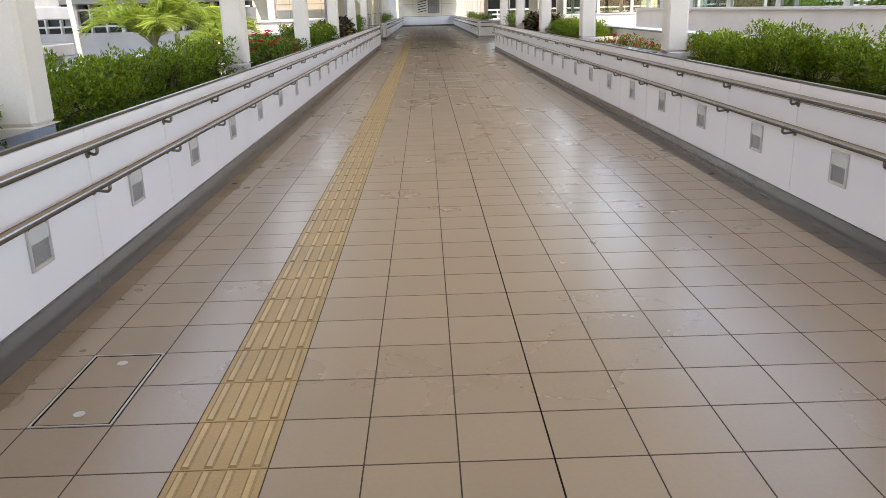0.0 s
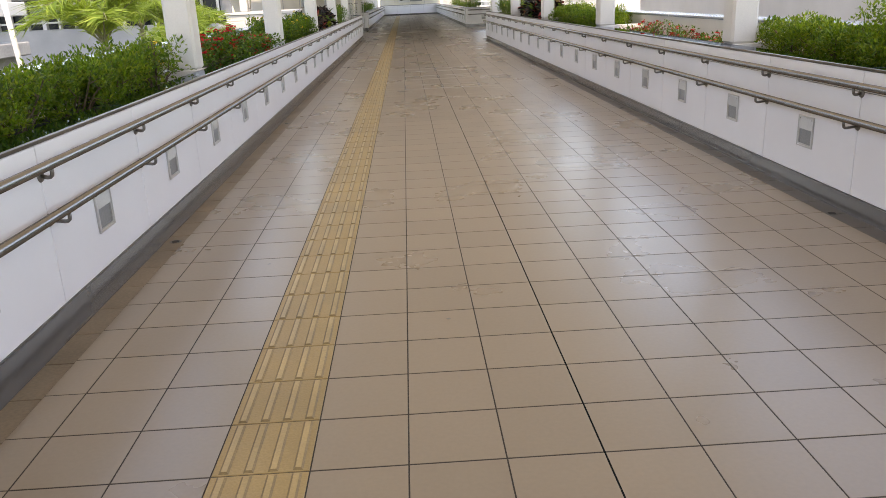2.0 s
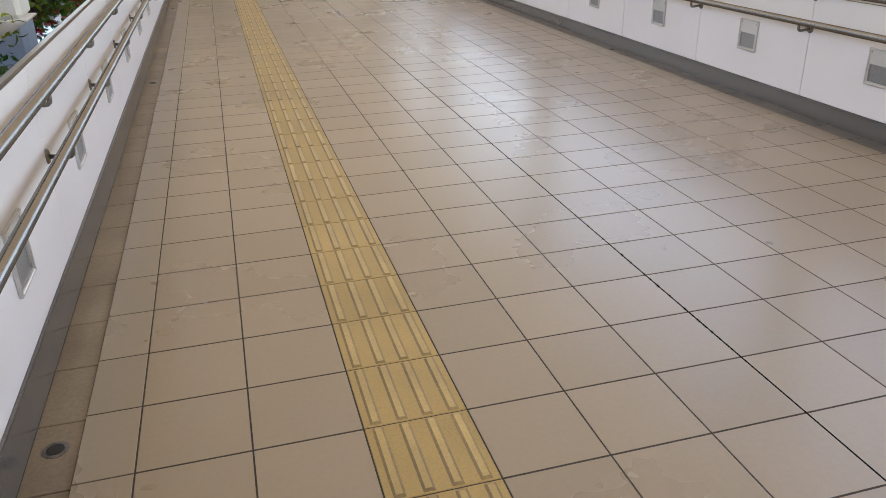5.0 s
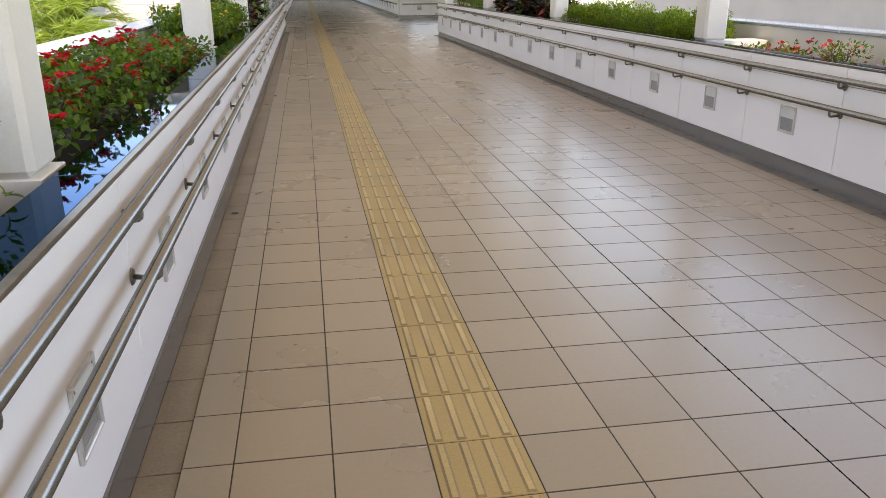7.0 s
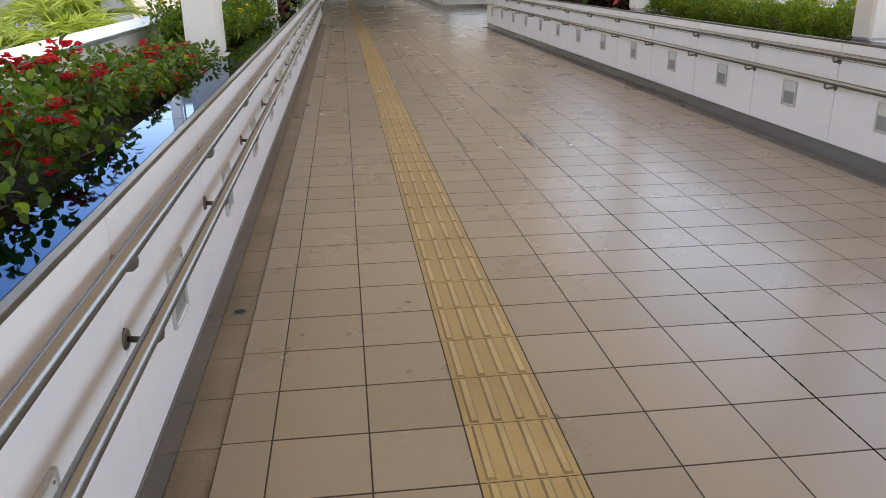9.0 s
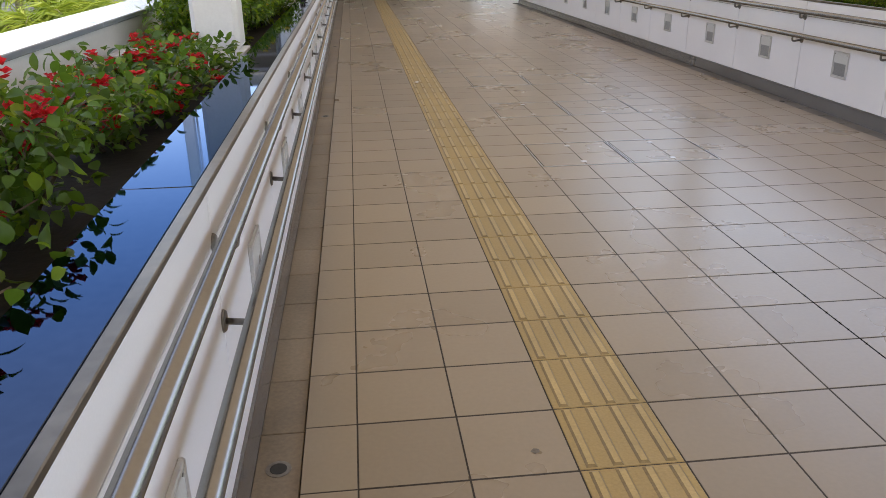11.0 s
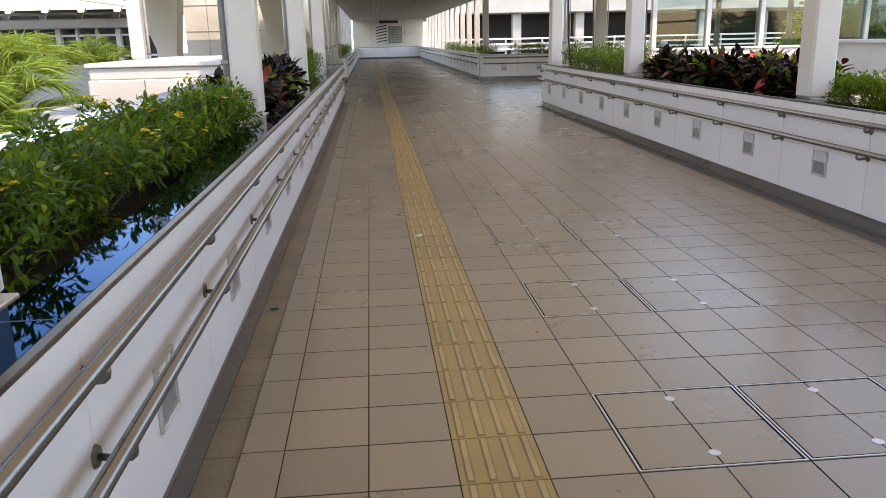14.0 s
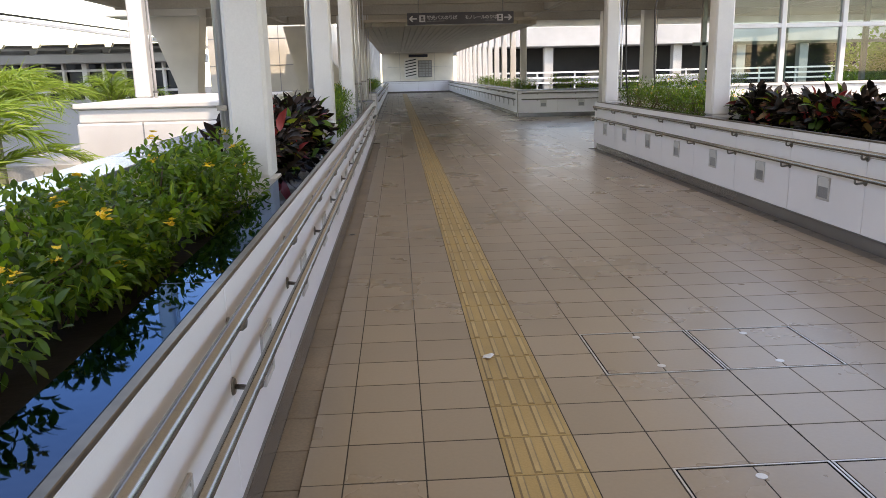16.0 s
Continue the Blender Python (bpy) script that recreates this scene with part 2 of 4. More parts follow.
# ---- mesh building ----
class Geo:
    """Collects vertices and faces for one mesh."""

    def __init__(self):
        self.v, self.f = [], []

    def add(self, v, f):
        k = len(self.v)
        self.v.extend(tuple(p) for p in v)
        self.f.extend(tuple(i + k for i in q) for q in f)
        return self

    def box(self, x0, y0, z0, x1, y1, z1, c=0.0):
        """A box; c: width of its chamfered edges."""
        if not c:
            return self.add([(x, y, z) for z in (z0, z1) for y in (y0, y1) for x in (x0, x1)],
                            [(0, 2, 3, 1), (4, 5, 7, 6), (0, 1, 5, 4), (2, 6, 7, 3), (0, 4, 6, 2), (1, 3, 7, 5)])
        bm = bmesh.new()
        bmesh.ops.create_cube(bm, size=1)
        for w in bm.verts:
            w.co = Vector((x0 + (w.co.x + 0.5) * (x1 - x0), y0 + (w.co.y + 0.5) * (y1 - y0), z0 + (w.co.z + 0.5) * (z1 - z0)))
        bmesh.ops.bevel(bm, geom=bm.edges[:], offset=c, segments=1, affect="EDGES")
        self.add([w.co for w in bm.verts], [[w.index for w in q.verts] for q in bm.faces])
        bm.free()
        return self

    def slab(self, x0, y0, x1, y1, z0, z1, c=0.003):
        """A slab with a chamfered top edge and no underside."""
        return self.add([(x0, y0, z0), (x1, y0, z0), (x1, y1, z0), (x0, y1, z0), (x0, y0, z1 - c), (x1, y0, z1 - c), (x1, y1, z1 - c), (x0, y1, z1 - c),
                         (x0 + c, y0 + c, z1), (x1 - c, y0 + c, z1), (x1 - c, y1 - c, z1), (x0 + c, y1 - c, z1)],
                        [(0, 1, 5, 4), (1, 2, 6, 5), (2, 3, 7, 6), (3, 0, 4, 7), (4, 5, 9, 8), (5, 6, 10, 9), (6, 7, 11, 10), (7, 4, 8, 11), (8, 9, 10, 11)])

    def tube(self, pts, r, n=10, r2=None, caps=True):
        pts = [Vector(p) for p in pts]
        k = len(self.v)
        side = None
        for i, p in enumerate(pts):
            d = (pts[min(i + 1, len(pts) - 1)] - pts[max(i - 1, 0)]).normalized()
            a = side - d * side.dot(d) if side else d.orthogonal()
            a.normalize()
            side = a
            b = d.cross(a)
            rr = r if r2 is None else r + (r2 - r) * i / (len(pts) - 1)
            self.v.extend(tuple(p + rr * (math.cos(t) * a + math.sin(t) * b)) for t in (2 * math.pi * j / n for j in range(n)))
        for i in range(len(pts) - 1):
            for j in range(n):
                q = k + i * n
                self.f.append((q + j, q + (j + 1) % n, q + n + (j + 1) % n, q + n + j))
        if caps:
            self.f.append(tuple(k + j for j in reversed(range(n))))
            self.f.append(tuple(k + (len(pts) - 1) * n + j for j in range(n)))
        return self

    def prism(self, outline, y0, y1):
        """An (x, z) outline drawn out along y."""
        n = len(outline)
        return self.add([(x, y, z) for y in (y0, y1) for x, z in outline],
                        [tuple(range(n)), tuple(reversed(range(n, 2 * n)))] + [(i, i + n, (i + 1) % n + n, (i + 1) % n) for i in range(n)])

    def mesh(self, name, mat, smooth=False):
        me = bpy.data.meshes.new(name)
        me.from_pydata(self.v, [], self.f)
        me.materials.append(mat)
        if smooth:
            me.polygons.foreach_set("use_smooth", [True] * len(me.polygons))
        bm = bmesh.new()
        bm.from_mesh(me)
        bmesh.ops.recalc_face_normals(bm, faces=bm.faces[:])
        bm.to_mesh(me)
        bm.free()
        return me


def part(name, geo, mat, parent, label="", smooth=False):
    ob = new(name, geo.mesh(name, mat, smooth))
    ob.parent = parent
    if label:
        ob["label"] = label
    return ob


def thing(name, label, category, geo=None, mat=None, group="", kind="", at=(0, 0, 0), smooth=False):
    ob = new(name, geo.mesh(name, mat, smooth) if geo else None)
    ob.location = at
    return tagged(ob, label, category, group, kind)


def piece(name, me, parent, at):
    ob = new(name, me)
    ob.parent = parent
    ob.location = at
    return ob


T = 0.3          # floor tile
PITCH = 1.2      # wall panel
WALL = 2.09      # panel face from the walkway's axis
TOP = 0.85       # wall top
Y0, Y1R, Y1L = -19.8, 13.8, 17.4
COLS = [4.8 * k - 0.5 for k in range(-3, 3)]

# ---- ground, deck, floor slabs ----
thing("ground", "grey asphalt ground far below the raised walkway", "ground", Geo().box(-600, -600, -5.6, 600, 600, -5.2), M_GROUND, kind="structure")
thing("deck", "concrete deck under the walkway", "deck", Geo().box(-3.3, Y0 - 4, -0.6, 3.3, 58, -0.03), M_CONC, kind="structure")
thing("junction_deck", "concrete deck under the walkway junction", "deck", Geo().box(3.304, 13.8, -0.6, 16, 24.4, -0.034).box(-9, 13.8, -0.6, -3.304, 24.4, -0.034), M_CONC, kind="structure")
floor = thing("floor", "beige-brown ceramic floor tiles with dark joints", "floor", Geo().box(-1.953, Y0 - 4, -0.029, 1.942, 13.8, -0.0009).box(-1.953, 13.8, -0.029, 2.3, 16.2, -0.0009).box(-2.3, 16.2, -0.029, 2.3, 57, -0.0009), M_GROUT, kind="structure")
thing("junction_floor", "plain tiled floor of the side passage", "floor", Geo().box(2.304, 13.995, -0.0295, 16, 24.0, -0.001), M_TILE_REST, kind="structure")


# ---- parapet walls of the walkway ----
def parapet(side, name, y1):
    s = -1 if side == "left" else 1
    core = Geo()
    core.box(min(s * 2.104, s * 2.272), Y0, -0.02, max(s * 2.104, s * 2.272), y1, 0.83)
    wall = thing(name, "low white panelled parapet wall with planter behind", "wall", core, M_CONC, kind="structure")
    xa, xb = sorted((s * WALL, s * (WALL + 0.012)))
    foot = 0.14 if s < 0 else 0.101      # underside of the panels
    n = round((y1 - Y0) / PITCH) + 1
    lower = Geo().box(xa, 0.0025, foot, xb, PITCH - 0.0025, 0.713, 0.002).mesh("panel", M_PANEL)
    upper = Geo().box(xa, 0.0025, 0.718, xb, PITCH - 0.0025, 0.835, 0.002).mesh("upper_panel", M_PANEL)
    for k in range(n):
        y = Y0 + k * PITCH
        if y + PITCH > y1 + 0.05:
            break
        piece("panel", lower, wall, (0, y, 0))
        piece("upper_panel", upper, wall, (0, y, 0))
    joint = Geo().box(*sorted((s * 2.098, s * 2.1035))[:1], Y0, foot - 0.01, sorted((s * 2.098, s * 2.1035))[1], y1, 0.836)
    part("joint_backing", joint, M_LOUVRE, wall)
    # slanting grey kick plate below the panels
    kick = Geo().prism([(s * 2.084, -0.029), (s * 2.085, 0.0), (s * 2.100, foot - 0.004), (s * 2.103, foot - 0.004), (s * 2.103, -0.029)], Y0, y1)
    part("kick_plate", kick, M_KICK, wall, "dark grey metal kick plate")
    edge = Geo().box(min(s * 2.082, s * 2.104), Y0, foot - 0.007, max(s * 2.082, s * 2.104), y1, foot - 0.0005)
    part("panel_edge", edge, M_DARKSTEEL, wall)
    part("edge_trim", Geo().box(min(s * 2.086, s * 2.112), Y0, 0.838, max(s * 2.086, s * 2.112), y1, 0.853, 0.002), M_TRIM, wall, "weathered metal edge trim")
    # polished dark ledge, in slabs
    ledge = Geo().box(min(s * 2.114, s * 2.275), 0.002, 0.831, max(s * 2.114, s * 2.275), 2 * PITCH - 0.002, 0.85, 0.002).mesh("ledge_slab", M_LEDGE)
    y = Y0
    while y + 2 * PITCH <= y1 + 0.7:
        piece("ledge_slab", ledge, wall, (0, y, 0))
        y += 2 * PITCH
    return wall


def handrail(side, z, y1, label, gap):
    s = -1 if side == "left" else 1
    x = s * (WALL - gap)
    rail = thing("handrail", label, "handrail", group="handrails along the walkway")
    part("rail", Geo().tube([(s * (WALL - 0.01), y1 + 0.06, z - 0.03), (x, y1 + 0.02, z), (x, y1 - 0.1, z), (x, Y0, z)], 0.021, 16), M_STEEL, rail, "brushed stainless steel tube", True)
    g = Geo().tube([(s * (WALL - 0.001), 0, -0.047), (s * (WALL - gap + 0.022), 0, -0.055), (s * (WALL - gap + 0.010), 0, -0.054), (s * (WALL - gap + 0.002), 0, -0.047), (x, 0, -0.036), (x, 0, -0.016)], 0.0085, 10)
    g.tube([(s * (WALL + 0.001), 0, -0.047), (s * (WALL - 0.004), 0, -0.047), (s * (WALL - 0.007), 0, -0.047)], 0.029, 18, 0.024)
    me = g.mesh("bracket", M_DARKSTEEL, True)
    y = Y0 + PITCH
    while y <= y1 + 0.01:
        piece("bracket", me, rail, (0, y, z))
        y += PITCH
    return rail


def wall_lamp(side):
    """Square low-level lamp: steel frame, pale diffuser above a recessed louvre."""
    s = -1 if side == "left" else 1
    lamp = thing("wall_lamp", "square steel low-level wall lamp with pale diffuser", "wall lamp", group="low-level wall lamps")
    w, h0, h1, t = 0.1, 0.308, 0.515, 0.011

    def bx(g, y0, z0, y1, z1, d0, d1, c=0.0):
        xa, xb = sorted((s * (WALL - d0), s * (WALL - d1)))
        return g.box(xa, y0, z0, xb, y1, z1, c)
    g = Geo()
    bx(g, -w, h0, -w + t, h1, -0.001, 0.013, 0.003), bx(g, w - t, h0, w, h1, -0.001, 0.013, 0.003)
    bx(g, -w + t, h0, w - t, h0 + t, -0.001, 0.013, 0.003), bx(g, -w + t, h1 - t, w - t, h1, -0.001, 0.013, 0.003)
    part("frame", g, M_FRAME, lamp, "stainless steel frame")
    part("diffuser", bx(Geo(), -w + t, 0.425, w - t, h1 - t, 0.0005, 0.009), M_LENS, lamp, "pale frosted diffuser")
    part("recess", bx(Geo(), -w + t + 0.01, h0 + t + 0.008, w - t - 0.01, 0.424, 0.0005, 0.003), M_LOUVRE, lamp, "smooth grey light recess")
    part("surround", bx(bx(bx(Geo(), -w + t, h0 + t, -w + t + 0.01, 0.424, 0.0005, 0.009), w - t - 0.01, h0 + t, w - t, 0.424, 0.0005, 0.009),
                        -w + t + 0.01, h0 + t, w - t - 0.01, h0 + t + 0.008, 0.0005, 0.009), M_FRAME, lamp)
    for y in (-w + 0.022, w - 0.022):
        xs = s * (WALL - 0.0095)
        part("screw", Geo().tube([(xs, y, h1 - 0.022), (xs - s * 0.0015, y, h1 - 0.022)], 0.004, 8), M_DARKSTEEL, lamp)
    return lamp


wall_left = parapet("left", "wall_left", Y1L - 0.0)
wall_right = parapet("right", "wall_right", Y1R)
handrail("left", 0.757, 16.2, "upper stainless steel handrail on white parapet", 0.052)
handrail("left", 0.565, 16.2, "lower stainless steel handrail on white parapet", 0.088)
handrail("right", 0.757, 13.8, "upper stainless steel handrail on white parapet", 0.052)
handrail("right", 0.565, 13.8, "lower stainless steel handrail on white parapet", 0.088)
for side in ("left", "right"):
    first = wall_lamp(side)
    off, up = (-0.028, 0.006) if side == "left" else (-0.01, -0.022)
    first.location = (0, -1.2 * 16 + off, up)
    for k in range(-15, 14 if side == "left" else 12):
        copy_thing(first, pose(0, 1.2 * k + off, up))

# wall ends and outer parapets
for s, y1 in ((-1, 8.0), (1, 13.8)):
    nm = "outer_parapet_left" if s < 0 else "outer_parapet_right"
    xa, xb = sorted((s * 2.98, s * 3.24))
    op = thing(nm, "cream-white outer planter parapet with metal coping", "wall", Geo().box(xa, Y0, -0.6, xb, y1, 0.97), M_WHITE, kind="structure")
    xa, xb = sorted((s * 2.96, s * 3.27))
    cop = Geo().box(xa, 0.003, 0.972, xb, 2.397, 1.0, 0.004).mesh("coping", M_COPING)
    y = Y0
    while y + 2.4 <= y1 + 0.01:
        piece("coping", cop, op, (0, y, 0))
        y += 2.4
    xa, xb = sorted((s * 2.277, s * 2.978))
    thing("planter_soil", "planter soil blackened for the shade under shrubs", "soil", Geo().box(xa, Y0, 0.2, xb, 17.3 if s < 0 else y1, 0.70), M_SOIL, kind="structure")
for s in (-1, 1):
    for yc in COLS:
        xa, xb = sorted((s * 2.296, s * 2.956))
        thing("planter_divider", "white planter divider below a column", "planter", Geo().box(xa, yc - 0.125, 0.698, xb, yc + 0.125, 0.846, 0.004), M_WHITE, group="planter dividers")
thing("wall_end", "white end face of the parapet wall at the junction", "wall", Geo().box(2.1, 13.805, -0.02, 12, 13.99, 0.84), M_PANEL, kind="structure")


# ---- columns ----
def column(x, y, z0, z1, w=0.115, conduits=(), label="white painted square steel column on planter edge"):
    col = thing("column", label, "column", group="walkway columns")
    part("shaft", Geo().box(x - w, y - w, z0, x + w, y + w, z1, 0.022), M_WHITE, col)
    for dx, dy, r in conduits:
        c = part("conduit", Geo().tube([(x + dx, y + dy, z0 - 0.1), (x + dx, y + dy, z1)], r, 10), M_FRAME, col, "grey steel conduit", True)
        part("clip", Geo().box(x + dx - r - 0.01, y + dy - r - 0.006, 1.25, x + dx + r + 0.01, y + dy + r + 0.006, 1.28), M_DARKSTEEL, c)
    return col


for yc in COLS:
    for s in (-1, 1):
        pipes = ((-0.15, -0.08, 0.018), (-0.155, 0.0, 0.026), (-0.15, 0.09, 0.015)) if (s < 0 and yc > 4) else (((0.14, 0.03, 0.015),) if s > 0 else ())
        column(-2.43 if s < 0 else 2.396, yc, 0.845, 4.0, conduits=pipes)

# ---- roofs ----
# Roof stays out of view; its translucency serves to light the walkway.
thing("ceiling", "unseen roof sheet, made translucent to brighten the walkway", "ceiling", Geo().add([(-3.05, Y0 - 4, 4.0), (3.05, Y0 - 4, 4.0), (3.05, 13.45, 4.0), (-3.05, 13.45, 4.0)], [(0, 1, 2, 3)]), M_ROOF, kind="structure")
thing("wall_back", "plain closing wall behind the walkway", "wall", Geo().box(-3.05, Y0 - 4.3, -0.03, 3.05, Y0 - 4.0, 4.0), M_CREAM, kind="structure")
# Unseen board, added to block a strip of sun between roof and canopy.
thing("fascia_end", "unseen white board that keeps sun from between roof and canopy", "fascia", Geo().box(-3.1, 13.3, 3.36, 3.1, 13.38, 3.99), M_WHITE, kind="structure")
for k in range(15):
    y = Y0 - 4 + k * 2.4
    thing("roof_rib", "white steel rib under the roof sheet", "roof beam", Geo().box(-3.05, y, 4.005, 3.05, y + 0.06, 4.10), M_WHITE, group="roof ribs")
thing("gutter_beam", "white steel eaves beam over the columns", "roof beam", Geo().box(-3.1, Y0 - 4, 3.88, -3.052, 13.0, 4.16), M_WHITE)
thing("gutter_beam", "white steel eaves beam over the columns", "roof beam", Geo().box(3.052, Y0 - 4, 3.88, 3.1, 13.0, 4.16), M_WHITE)


# ---- junction, far corridor, sign ----
def low_wall(name, pts, label, lamps=0):
    """Low white planter wall along a line of two points, facing to the right of its direction."""
    (xa, ya), (xb, yb) = pts
    d = Vector((xb - xa, yb - ya, 0))
    n = d.length
    w = thing(name, label, "wall", Geo().box(0, 0.012, -0.02, n, 0.2, 0.82), M_CONC, kind="structure")
    w.matrix_world = pose(xa, ya, 0, 0, 0, math.degrees(math.atan2(d.y, d.x)))
    k = max(1, round(n / PITCH))
    me = Geo().box(0.004, 0, 0.13, n / k - 0.004, 0.011, 0.70, 0.002).box(0.004, 0, 0.708, n / k - 0.004, 0.011, 0.80, 0.002).mesh("panel", M_PANEL)
    for i in range(k):
        piece("panel", me, w, (i * n / k, 0, 0))
    part("coping", Geo().box(-0.02, -0.02, 0.822, n + 0.02, 0.21, 0.85, 0.003), M_COPING, w)
    part("kick_plate", Geo().box(0, 0.004, 0, n, 0.0118, 0.128), M_KICK, w)
    return w


low_wall("corridor_wall_left", ((-2.24, 25.6), (-2.24, 57)), "low white planter wall of the far corridor")
low_wall("corridor_wall_right", ((2.22, 57), (2.22, 24.2)), "low white planter wall of the far corridor")
low_wall("island_wall_front", ((2.2, 24.0), (11.0, 24.0)), "low white planter wall facing the junction")
low_wall("corridor_stub_left", ((-3.6, 25.4), (-2.24, 25.4)), "low white wall end beside the corridor")
low_wall("wall_left_return", ((-5.4, 17.5), (-2.1, 17.5)), "low white return wall at the junction")
for s in (-1, 1):
    xa, xb = sorted((s * 2.44, s * 3.2))
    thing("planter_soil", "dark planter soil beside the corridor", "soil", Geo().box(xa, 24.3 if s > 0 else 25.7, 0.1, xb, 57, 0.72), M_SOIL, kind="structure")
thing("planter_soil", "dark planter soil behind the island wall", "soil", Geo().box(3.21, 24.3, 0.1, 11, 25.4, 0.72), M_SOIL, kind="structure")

for side, z, xr, y0 in (("left", 0.74, -2.17, 25.6), ("left", 0.55, -2.17, 25.6), ("right", 0.74, 2.15, 24.3), ("right", 0.55, 2.15, 24.3)):
    hr = thing("handrail", "thin steel handrail along the far corridor", "handrail", group="corridor handrails")
    part("rail", Geo().tube([(xr, y0, z), (xr, 56.8, z)], 0.019, 8), M_STEEL, hr, "", True)
    s = -1 if side == "left" else 1
    me = Geo().tube([(xr, 0, -0.015), (xr, 0, -0.045), (xr + s * 0.075, 0, -0.045)], 0.008, 6).mesh("bracket", M_DARKSTEEL)
    for k in range(26):
        piece("bracket", me, hr, (0, y0 + 0.6 + 1.2 * k, z))
for z in (0.74, 0.55):
    hr = thing("handrail", "steel handrail on the junction wall", "handrail", group="corridor handrails")
    part("rail", Geo().tube([(2.3, 23.93, z), (11, 23.93, z)], 0.019, 8), M_STEEL, hr, "", True)
    me = Geo().tube([(0, 23.93, -0.015), (0, 23.93, -0.045), (0, 24.0, -0.045)], 0.008, 6).mesh("bracket", M_DARKSTEEL)
    for k in range(7):
        piece("bracket", me, hr, (2.8 + 1.2 * k, 0, z))
lamp_r = wall_lamp("right")
lamp_r.location = (0.13, 25.0, 0)
for k in range(1, 26):
    copy_thing(lamp_r, pose(0.13, 25.0 + 1.2 * k, 0))
for k in range(5):
    copy_thing(lamp_r, pose(3.0 + 1.2 * k, 21.91, 0, 0, 0, 90))

# end wall with notice boards
thing("wall_end_far", "cream panelled end wall of the corridor", "wall", Geo().box(-2.6, 57.2, -0.02, 2.6, 57.5, 2.85), M_CREAM, kind="structure")
low_wall("end_planter_wall", ((-2.24, 56.9), (2.22, 56.9)), "low white planter wall below the end wall")
for x in (-1.3, 1.2):
    thing("trim_joint", "thin dark panel joint on the end wall", "trim", Geo().box(x - 0.01, 57.19, 0.9, x + 0.01, 57.199, 2.8), M_LOUVRE, kind="structure")
thing("trim_joint", "thin dark panel joint on the end wall", "trim", Geo().box(-2.2, 57.19, 1.85, 2.2, 57.199, 1.87), M_LOUVRE, kind="structure")
nb = thing("notice_board", "dark grey notice board on cream end wall", "notice board")
part("panel", Geo().box(0.0, 57.12, 1.1, 1.02, 57.185, 2.3, 0.005), M_BOARD, nb)
part("header", Geo().box(-0.65, 57.1, 2.52, 0.72, 57.185, 2.72, 0.005), M_SIGN, nb, "dark header strip")
for i in range(6):
    for j in range(4):
        part("sheet", Geo().box(0.08 + j * 0.235, 57.11, 1.18 + i * 0.185, 0.27 + j * 0.235, 57.119, 1.31 + i * 0.185), M_LOUVRE, nb)
ps = thing("poster", "white wall poster with slanting dark lines of writing", "poster")
part("sheet", Geo().box(-0.98, 57.15, 1.02, -0.02, 57.185, 2.46, 0.004), M_POSTER, ps)
for i in range(6):
    z = 1.15 + i * 0.21
    part("writing_bar", Geo().add([(-0.9, 57.145, z), (-0.12, 57.145, z + 0.14), (-0.12, 57.145, z + 0.22), (-0.9, 57.145, z + 0.07)], [(0, 1, 2, 3)]), M_INK, ps)

# corridor ceiling: long slats with gaps
cl = Geo()
cl.box(-2.7, 23.6, 2.92, 2.7, 57.5, 3.0)
for i in range(27):
    x = -2.65 + i * 0.2
    cl.box(x, 23.7, 2.80, x + 0.178, 57.4, 2.91)
thing("ceiling_corridor", "cream slatted ceiling of the far corridor", "ceiling", cl, M_SLAT, kind="structure")

for k in range(13):
    y = 26.4 + 2.4 * k
    for s in (-1, 1):
        c = thing("column", "slim white corridor column", "column", group="corridor columns")
        part("shaft", Geo().box(s * 2.75 - 0.1, y - 0.1, 0.6, s * 2.75 + 0.1, y + 0.1, 2.95, 0.012), M_WHITE, c)

# hanging direction sign
sg = thing("direction_sign", "long dark hanging direction sign with pale Japanese lettering", "sign")
part("body", Geo().box(-1.06, 17.6, 2.545, 1.34, 17.72, 2.80, 0.01), M_SIGN, sg)
for x in (-0.8, 1.1):
    part("hanger", Geo().tube([(x, 17.66, 2.8), (x, 17.66, 3.37)], 0.015, 8), M_DARKSTEEL, sg)
part("edge_band", Geo().box(-1.06, 17.595, 2.535, 1.34, 17.725, 2.5449), M_LOUVRE, sg)


def arrow(x, d):
    z = 2.672
    return Geo().add([(x, 17.592, z), (x + d * 0.07, 17.592, z + 0.07), (x + d * 0.095, 17.592, z + 0.05), (x + d * 0.055, 17.592, z + 0.013), (x + d * 0.18, 17.592, z + 0.013),
                      (x + d * 0.18, 17.592, z - 0.013), (x + d * 0.055, 17.592, z - 0.013), (x + d * 0.095, 17.592, z - 0.05), (x + d * 0.07, 17.592, z - 0.07)],
                     [(0, 1, 2, 3), (0, 3, 4, 5, 6), (0, 6, 7, 8)])


part("arrow", arrow(-1.02, 1), M_SIGNTEXT, sg)
part("arrow", arrow(1.30, -1), M_SIGNTEXT, sg)
for x in (-0.79, 0.96):
    part("pictogram", Geo().box(x, 17.59, 2.60, x + 0.135, 17.598, 2.745, 0.003), M_SIGNTEXT, sg, "pale square pictogram")
    part("pictogram_mark", Geo().box(x + 0.035, 17.584, 2.63, x + 0.10, 17.589, 2.66).box(x + 0.04, 17.584, 2.675, x + 0.095, 17.589, 2.72), M_SIGN, sg)


